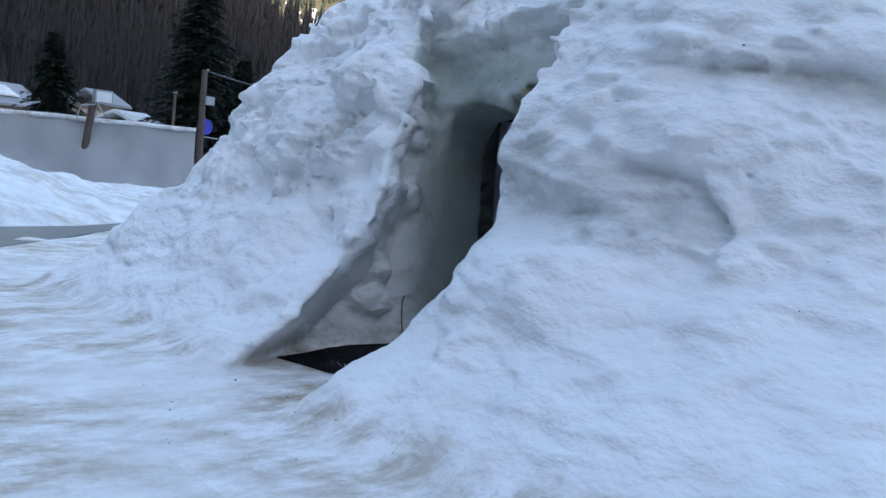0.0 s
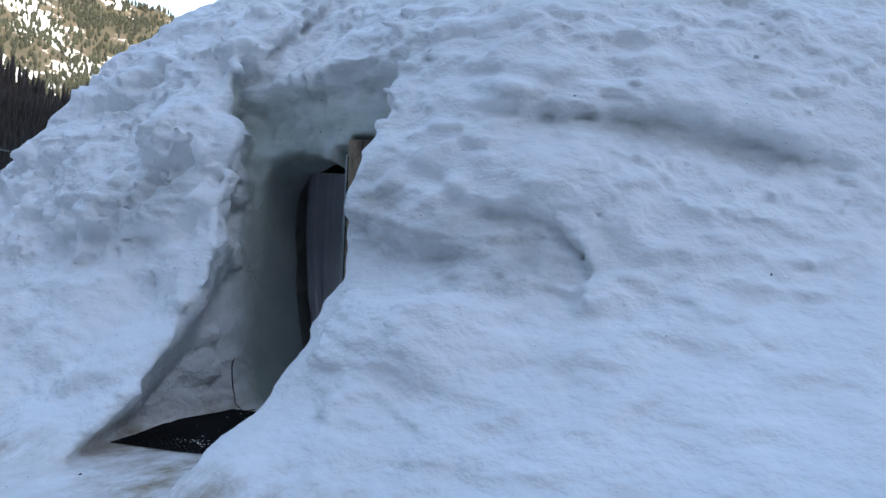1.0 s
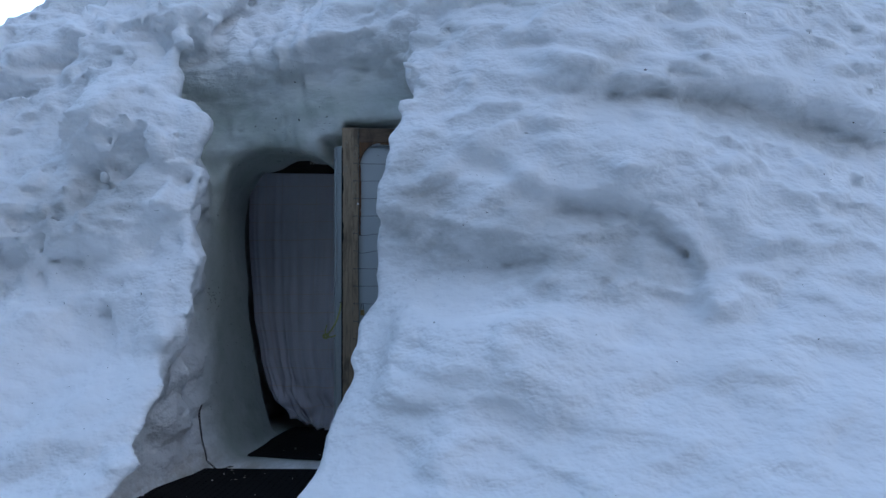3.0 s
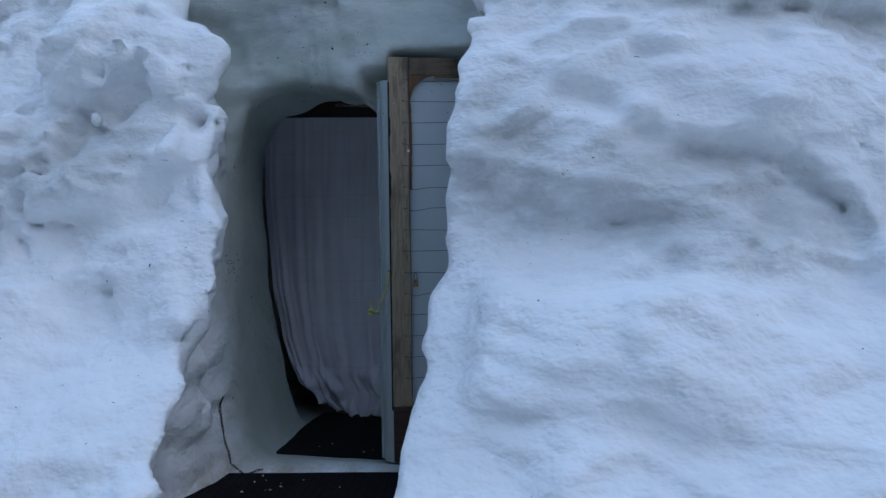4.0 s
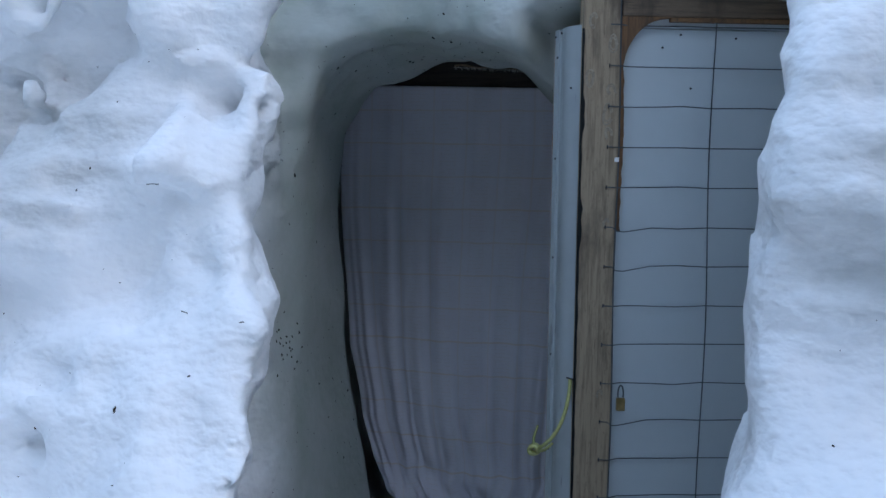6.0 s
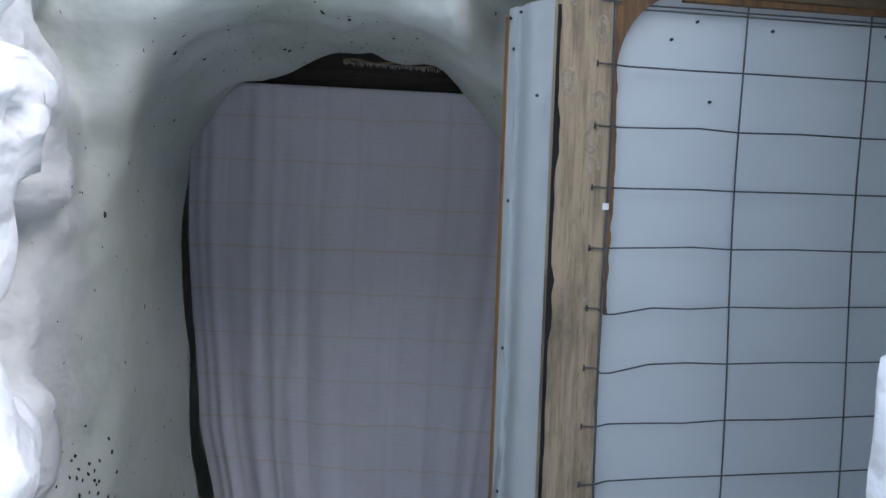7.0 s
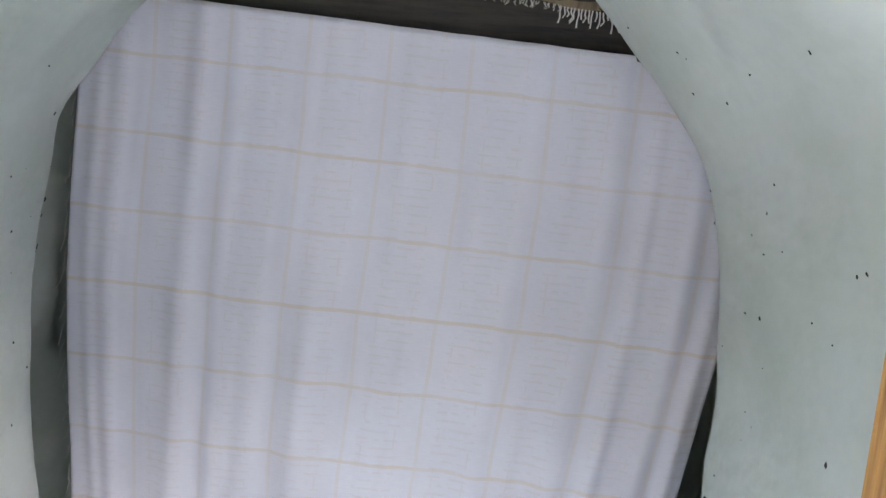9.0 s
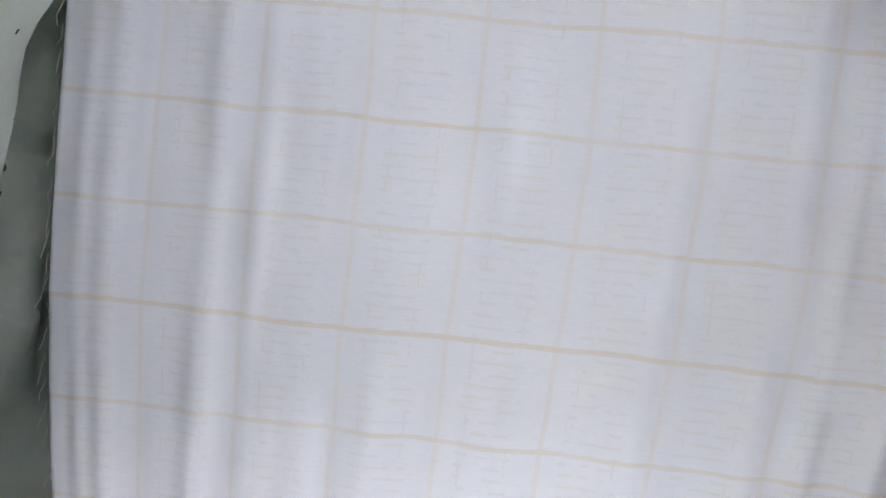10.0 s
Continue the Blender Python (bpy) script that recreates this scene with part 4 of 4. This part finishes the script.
for r, q in zip(rows, rows[1:]):
    for k in range(4):
        bm.faces.new((r[k], r[(k + 1) % 4], q[(k + 1) % 4], q[k]))
bm.faces.new(rows[0][::-1])
bm.faces.new(rows[-1])
bmesh.ops.recalc_face_normals(bm, faces=bm.faces[:])
part("rotted_lip", bm, WOOD_BRACE, door, "rotted brown plywood edge")
part("upper_lip", box((0.1275, 0.004, 1.8605), (0.69, 0.019, 1.8712), 0.002), WOOD_BRACE, door, "stained brown plywood edge")

# edge trim of the leaf, in world directions
trim = thing("door_edge_trim", "white plastic edge trim screwed along the door", "door trim")
A, B = Vector((-0.173, 0.064)), Vector((-0.0875, -0.0165))
d = (B - A).normalized()
nrm = Vector((d.y, -d.x))
prof = [(0, 0), (0.012, 0.0), (0.014, 0.0035), (0.022, 0.0035), (0.024, 0.0), (0.032, -0.001)] + [(0.032 + 0.08 * k / 12, -0.001 + 0.012 * math.sin(math.pi * k / 12)) for k in range(1, 13)] + [(0.124, -0.001), (0.124, -0.008), (0.0, -0.010)]
outline = [tuple(A + d * s + nrm * o) for s, o in prof]
bm = prism(outline, 0.045, 1.852)
bmesh.ops.recalc_face_normals(bm, faces=bm.faces[:])
strip = part("strip", bm, PVC, trim, smooth=True)
for k in range(8):
    z = 1.781 - 0.259 * k
    if z < 0.1:
        break
    c = A + d * 0.018 + nrm * 0.0032
    e = c + nrm * 0.0015
    part("screw", tube([(c.x, c.y, z), (e.x, e.y, z)], 0.0034, 8), SCREW, strip)
for s, z in ((0.088, 1.698), (0.004, 1.835), (0.030, 1.842)):
    c = A + d * s + nrm * (0.0095 if s > 0.05 else 0.0)
    e = c + nrm * 0.003
    part("screw", tube([(c.x, c.y, z), (e.x, e.y, z)], 0.0026, 8), SCREW, strip)
# torn black gasket between trim and post
bm = bmesh.new()
zs = np.linspace(0.3, 1.84, 60)
rows = []
for i, z in enumerate(zs):
    w = 0.0035 + (0.006 if 1.30 < z < 1.40 or 1.58 < z < 1.68 else 0.0) * abs(math.sin(z * 60)) + 0.002 * random.random()
    p = Vector((-0.0846, -0.0318))
    rows.append([bm.verts.new((p.x - 0.002, p.y + 0.012, z)), bm.verts.new((p.x - 0.0015, p.y - 0.003, z)), bm.verts.new((p.x + w, p.y - 0.003 + 0.38 * w, z)), bm.verts.new((p.x + w, p.y + 0.012, z))])
for r, s in zip(rows, rows[1:]):
    for k in range(4):
        bm.faces.new((r[k], r[(k + 1) % 4], s[(k + 1) % 4], s[k]))
part("gasket", bm, GASKET, trim, "torn black rubber gasket")
# bare pine batten behind the trim
E1, E2 = Vector((-0.1745, 0.0685)), Vector((-0.187, 0.134))
part("batten", prism([(E1.x, E1.y), (E1.x + 0.09, E1.y + 0.02), (E2.x + 0.09, E2.y + 0.02), (E2.x, E2.y)], 0.045, 1.848), WOOD_PINE, trim, "bare knotty pine batten")
bm = bmesh.new()
bmesh.ops.create_uvsphere(bm, u_segments=12, v_segments=8, radius=1, matrix=Matrix.Translation((-0.1812, 0.10, 1.57)) @ Matrix.Rotation(0.19, 4, "Z") @ Matrix.Diagonal((0.0012, 0.011, 0.022, 1)))
part("knot", bm, WOOD_RED, trim, "dark knot in the wood", True)

# rope pull
rope = thing("rope_pull", "short yellow-green rope pull with a knot", "rope")
hole = Vector((-0.0975, -0.0135, 0.956))
knot = Vector((-0.180, -0.028, 0.764))
pts = []
for q in np.linspace(0, 1, 22):
    p = hole.lerp(knot, q)
    pts.append((p.x + 0.03 * math.sin(math.pi * q) * (1 - q), p.y - 0.035 * math.sin(math.pi * q), p.z - 0.035 * math.sin(math.pi * q)))
part("cord", tube(pts, 0.0048, 8), ROPE, rope, smooth=True)
pts = [(-0.185 + 0.012 * math.cos(a), -0.028 + 0.010 * math.sin(a * 1.3), 0.764 + 0.011 * math.sin(a)) for a in np.linspace(0, 15, 60)]
part("knot", tube(pts, 0.0055, 7), ROPE, rope, smooth=True)
part("loose_end", tube([(-0.186, -0.03, 0.768), (-0.185, -0.034, 0.80), (-0.176, -0.03, 0.83)], 0.0045, 7, taper=0.003), ROPE, rope, smooth=True)
part("loose_end", tube([(-0.180, -0.028, 0.760), (-0.163, 0.0, 0.757), (-0.150, 0.035, 0.765)], 0.0045, 7, taper=0.004), ROPE, rope, smooth=True)
part("metal_pin", tube([(-0.107, -0.01, 0.958), (-0.088, -0.022, 0.957)], 0.0025, 6), SCREW, rope)

lock = thing("padlock", "small tarnished brass padlock hanging on the mesh", "padlock", at=(0.0285, 0.0, 0.0), turn=20.9)
part("body", box((-0.012, -0.016, 0.885), (0.010, -0.004, 0.918), 0.003), BRASS, lock)
part("shackle", tube([(-0.008 + 0.007 * (1 - math.cos(a)), -0.009, 0.918 + 0.010 + 0.022 * math.sin(a)) for a in np.linspace(-0.4, math.pi + 0.4, 14)], 0.002, 6), STEEL, lock, "steel shackle", True)

# inner wooden frame
part_beam = thing("inner_door_frame", "dark timber door frame behind the curtain", "door frame")
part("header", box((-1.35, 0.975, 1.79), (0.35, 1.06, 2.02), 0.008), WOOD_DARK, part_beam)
part("side_post", box((-0.075, 0.972, 0.02), (0.0, 1.05, 1.788), 0.008), WOOD_RED, part_beam, "red-brown timber post")
part("rusty_band", box((-0.078, 0.968, 1.02), (-0.02, 0.971, 1.10), 0.001), WOOD_PINE, part_beam)


def build_curtain():
    """A cotton cloth in soft pleats, gathered towards its hem."""
    nu, nv = 220, 170
    u, v = np.meshgrid(np.linspace(0, 1, nu), np.linspace(0, 1, nv), indexing="ij")    # v: 0 hem, 1 top
    z = 0.042 + v * 1.78
    left = np.interp(z, [0.05, 0.28, 0.5, 0.79, 1.35, 1.62, 1.83], [-0.84, -1.02, -1.10, -1.155, -1.195, -1.19, -1.19])
    right = np.interp(z, [0.05, 0.3, 0.7, 1.05, 1.4, 1.6, 1.83], [-0.30, -0.24, -0.19, -0.155, -0.11, -0.10, -0.10])
    x = left + (right - left) * u
    soft = step(0, 0.9, 1 - v)
    y = 0.935 + 0.0 * u
    for pos, width, amp in ((0.035, 0.012, 0.010), (0.07, 0.016, 0.012), (0.19, 0.02, 0.016), (0.245, 0.012, 0.008), (0.30, 0.025, 0.008), (0.40, 0.03, 0.013), (0.52, 0.028, 0.010), (0.60, 0.02, 0.007), (0.69, 0.03, 0.013),
                            (0.81, 0.022, 0.015), (0.865, 0.014, 0.010), (0.93, 0.018, 0.020), (0.975, 0.012, 0.016)):
        drift = pos + 0.012 * np.sin(3.1 * v + 20 * pos) * soft
        y = y - amp * (0.45 + 0.8 * soft) * np.exp(-((u - drift) / width) ** 2)
    y = y + 0.012 * np.sin(u * 9 + 2 * v) * soft + 0.0045 * vnoise(u + 0.02 * np.sin(3 * v), v * 0.12, 0 * u, 0.026, 63) * (0.5 + soft) + 0.003 * vnoise(u, v * 0.5, 0 * u, 0.05, 64) + 0.008 * vnoise(u * 1.0, v * 1.6, 0 * u, 0.17, 61) * (0.3 + soft)
    # crumpled hem
    hem = step(0.22, 0.02, v)
    sag = np.abs(np.sin(u * 11 + 1.3 * np.sin(5 * u)))
    y = y - hem * (0.07 * sag * np.sin(v * 46 + 4 * sag) * step(0.0, 0.1, v) + 0.05 + 0.05 * vnoise(u * 2, v * 4, 0 * u, 0.2, 62))
    z = z + hem * (0.05 * (2 * u - 1) ** 2 * (1 - v / 0.22) * 1.2) + 0.012 * hem * np.sin(u * 31)
    x = x + hem * 0.015 * np.sin(v * 60 + 7 * u)
    z = z - 0.040 * u * step(0.6, 1.0, v)
    verts = np.stack([x, y, z], -1).reshape(-1, 3)
    i, j = np.meshgrid(np.arange(nu - 1), np.arange(nv - 1), indexing="ij")
    a = (i * nv + j).ravel()
    quads = np.stack([a, a + nv, a + nv + 1, a + 1], 1)
    me = mesh_of("cloth", verts, quads, True)
    uv = me.uv_layers.new(name="UVMap")
    cloth_u = -1.195 + u * 1.09
    cloth_v = 0.09 + v * 1.732 - 0.018 * u
    flat = np.stack([cloth_u, cloth_v], -1).reshape(-1, 2)
    loops = np.empty(len(me.loops), np.int32)
    me.loops.foreach_get("vertex_index", loops)
    uv.data.foreach_set("uv", flat[loops].astype(np.float32).ravel())
    me.materials.append(COTTON)
    return me, verts.reshape(nu, nv, 3)


curtain = thing("curtain", "pale lilac checked cotton curtain hanging to the floor", "curtain")
cloth_mesh, cloth_pts = build_curtain()
cloth = new("cloth", cloth_mesh)
cloth.parent = curtain
shell = cloth.modifiers.new("thickness", "SOLIDIFY")
shell.thickness = 0.002


def threads(roots, length, radius, material, parent, name, label, lean=0.3):
    """Frayed threads, joined."""
    verts, faces = [], []
    for p in roots:
        q = Vector(p)
        dirv = Vector((random.uniform(-lean, lean), random.uniform(-lean, 0.0), -1)).normalized()
        n = length * random.uniform(0.4, 1.2)
        ring = []
        for k in range(4):
            c = q + dirv * (n * k / 3) + Vector((random.uniform(-1, 1), random.uniform(-0.5, 0.5), 0)) * 0.0015 * k
            ring.append(len(verts))
            for s in range(3):
                ang = 2.094 * s
                verts.append((c.x + radius * math.cos(ang), c.y + radius * math.sin(ang), c.z))
        for r0, r1 in zip(ring, ring[1:]):
            for s in range(3):
                faces.append((r0 + s, r0 + (s + 1) % 3, r1 + (s + 1) % 3, r1 + s))
    me = mesh_of(name, verts, faces)
    me.materials.append(material)
    ob = new(name, me)
    ob.parent = parent
    return tagged(ob, label, kind="stuff")


hem_pts = [tuple(cloth_pts[i, 0] + np.array((0, -0.006, 0.012))) for i in range(20, 210, 2)]
threads(hem_pts, 0.02, 0.0006, THREAD, curtain, "hem_fringe", "frayed white threads", 0.5)
side_pts = [tuple(cloth_pts[0, j] + np.array((-0.001, -0.003, 0))) for j in range(20, 168, 3)]
threads(side_pts, 0.035, 0.0005, THREAD, curtain, "side_fraying", "loose white threads", 0.25)

cloth_strip = thing("frayed_cloth_strip", "frayed strip of light cloth nailed to the beam", "cloth")
bm = bmesh.new()
line = [(-0.74 + 0.46 * q, 0.968, 1.884 - 0.032 * q + 0.004 * math.sin(23 * q)) for q in np.linspace(0, 1, 30)]
lo = [bm.verts.new((x, y, z)) for x, y, z in line]
hi = [bm.verts.new((x, y + 0.003, z + 0.006 + (0.008 if i > 20 else 0.001))) for i, (x, y, z) in enumerate(line)]
bk = [bm.verts.new((x, y + 0.006, z)) for x, y, z in line]
for i in range(29):
    bm.faces.new((lo[i], lo[i + 1], hi[i + 1], hi[i]))
    bm.faces.new((hi[i], hi[i + 1], bk[i + 1], bk[i]))
part("strip", bm, WOOD_OLD, cloth_strip)
roots = [(-0.74 + 0.46 * q + random.uniform(-0.002, 0.002), 0.966, 1.884 - 0.032 * q) for q in np.linspace(0, 0.7, 80)] + [(-0.74 + 0.46 * q, 0.966, 1.882 - 0.032 * q) for q in np.linspace(0.7, 1, 26)]
threads(roots[:80], 0.012, 0.0010, THREAD, cloth_strip, "fringe", "short white fringe", 0.5)
threads(roots[80:], 0.026, 0.0016, THREAD, cloth_strip, "fringe", "thick white fringe", 0.15)


# ---- debris on the snow ----
from mathutils.bvhtree import BVHTree

tree = BVHTree.FromPolygons([v.co[:] for v in mound.data.vertices], [p.vertices[:] for p in mound.data.polygons])
rnd = random.Random(7)


def bit(verts, faces, at, normal, size, kind):
    """A husk or a twig lying on the surface."""
    n = Vector(normal)
    a = n.orthogonal().normalized()
    a = Matrix.Rotation(rnd.uniform(0, 6.28), 3, n) @ a
    c = n.cross(a)
    p = Vector(at) + n * 0.001
    b = len(verts)
    if kind == "husk":
        for k in range(6):
            q = 1.047 * k
            verts.append(tuple(p + a * math.cos(q) * size + c * math.sin(q) * size * 0.6))
        verts.append(tuple(p + n * size * 0.5))
        faces.extend((b + k, b + (k + 1) % 6, b + 6) for k in range(6))
    else:
        bend = c * rnd.uniform(-0.5, 0.5) * size
        mids = [p - a * size, p + bend * 0.6, p + a * size + n * size * 0.2]
        w = 0.0007 + size * 0.02
        for m in mids:
            verts.extend((tuple(m - c * w), tuple(m + n * w * 1.5), tuple(m + c * w)))
        for k in range(2):
            for s in range(2):
                o = b + 3 * k + s
                faces.append((o, o + 1, o + 4, o + 3))


def near_surface(p):
    q, n, _, _ = tree.find_nearest(Vector(p))
    return q, n


def scatter(count, lo, hi, way, small, large, twigs, verts, faces):
    """Rays from a slab of points meet the snow; something lies at each meeting."""
    done = 0
    for _ in range(count * 3):
        if done >= count:
            break
        o = Vector([rnd.uniform(a, b) for a, b in zip(lo, hi)])
        q, n, _, far = tree.ray_cast(o, Vector(way).normalized())
        if q is None:
            continue
        size = small + (large - small) * rnd.random() ** 4
        bit(verts, faces, q, n, size if rnd.random() > twigs else size * 2.2, "husk" if rnd.random() > twigs else "twig")
        done += 1


dv, df = [], []
scatter(220, (-3.0, -4, 0.2), (3.5, -4, 3.2), (0, 1, 0.0), 0.0012, 0.004, 0.4, dv, df)
scatter(160, (-1.4, -2.6, 0.3), (0.9, -2.6, 2.4), (0, 1, 0), 0.0009, 0.003, 0.5, dv, df)
scatter(220, (-0.45, -0.25, 0.3), (-0.25, 0.6, 1.9), (-1, 0.15, 0.05), 0.0012, 0.0036, 0.25, dv, df)
scatter(160, (-0.9, -0.2, 1.2), (-0.4, 0.6, 1.4), (0.1, 0.05, 1), 0.0011, 0.0032, 0.25, dv, df)
scatter(130, (-0.5, 0.05, 0.7), (-0.45, 0.65, 1.8), (1, 0.0, 0.05), 0.0011, 0.0032, 0.3, dv, df)
scatter(60, (-0.75, -0.35, 1.88), (-0.1, -0.35, 2.15), (0, 1, 0), 0.0015, 0.004, 0.2, dv, df)
scatter(120, (-0.5, -3.8, 1), (3.0, -1.8, 1), (0, 0, -1), 0.002, 0.009, 0.2, dv, df)
for _ in range(26):
    q, n = near_surface((-0.90 + rnd.gauss(0, 0.03), -0.02 + rnd.gauss(0, 0.05), 0.97 + rnd.gauss(0, 0.045)))
    bit(dv, df, q, n, rnd.uniform(0.0035, 0.0062), "husk")
for at, size, kind in (((1.606, -0.165, 2.149), 0.013, "husk"), ((1.052, -0.423, 1.792), 0.026, "twig"), ((0.901, -0.66, 1.419), 0.0045, "husk"), ((-1.027, -0.717, 1.441), 0.0034, "husk"),
                       ((-1.442, -0.749, 1.361), 0.003, "husk"), ((0.80, -0.70, 1.36), 0.004, "husk"), ((-0.72, -0.75, 1.19), 0.012, "twig"), ((-0.80, -0.76, 1.45), 0.012, "twig")):
    q, n = near_surface(at)
    bit(dv, df, q, n, size, kind)
debris = mesh_of("snow_debris", dv, df)
debris.materials.append(SPECK)
tagged(new("snow_debris", debris), "dark seed husks and twigs strewn over the snow", "debris", kind="stuff")

# thin chain that hangs down the snow wall and trails over the floor
def link_mesh():
    ring = [(0.0042 * math.cos(a), 0, 0.011 * math.copysign(abs(math.sin(a)) ** 0.7, math.sin(a))) for a in (2 * math.pi * k / 12 for k in range(13))]
    bm = tube(ring, 0.0017, 5)
    me = bpy.data.meshes.new("link")
    bm.to_mesh(me)
    bm.free()
    me.shade_smooth()
    me.materials.append(RUST)
    return me


def build_chain():
    way = []
    for z in np.linspace(0.37, 0.07, 12):
        q = tree.ray_cast(Vector((-0.4, -0.42, z)), Vector((-0.50 + 0.012 * math.sin(19 * z), 0.185, 0)).normalized())[0]
        way.append(Vector((q.x + 0.009, q.y - 0.005, z)))
    foot = way[-1]
    for k in range(1, 7):
        p = foot.lerp(Vector((-0.68, -0.215, 0)), k / 6) + Vector((0, 0.018 * math.sin(1.4 * k), 0))
        q = tree.ray_cast(Vector((p.x, p.y, 0.4)), Vector((0, 0, -1)))[0]
        way.append(Vector((p.x, p.y, q.z + 0.004)))
    chain = thing("chain", "thin rusty chain hanging down the snow wall onto the floor", "chain", at=tuple(way[0]))
    me = link_mesh()
    run, count = 0.0, 0
    for a, b in zip(way, way[1:]):
        d = b - a
        while run < d.length:
            turn = d.to_track_quat("Z", "Y").to_matrix().to_4x4() @ Matrix.Rotation(radians(90 * (count % 2) + rnd.uniform(-20, 20)), 4, "Z")
            ob = new("link", me)
            ob.parent = chain
            ob.matrix_basis = Matrix.Translation(a + d * (run / d.length) - way[0]) @ turn
            run, count = run + 0.0175, count + 1
        run -= d.length


build_chain()


# crumbs of snow lying on the mats
cv, cf = [], []
for cx, cy, spread, count in ((-0.25, -1.20, 0.07, 26), (-0.15, -1.0, 0.16, 14), (-0.45, -0.45, 0.2, 12), (-0.3, 0.3, 0.22, 6)):
    for _ in range(count):
        at = (cx + rnd.gauss(0, spread), cy + rnd.gauss(0, spread * 0.6), 0.046)
        if -0.62 < at[0] < 0.1:
            bit(cv, cf, at, (0, 0, 1), rnd.uniform(0.003, 0.009), "husk")
crumbs = mesh_of("snow_crumbs", cv, cf)
crumbs.materials.append(SNOW)
tagged(new("snow_crumbs", crumbs), "small crumbs of snow lying on the rubber mats", "snow", kind="stuff")
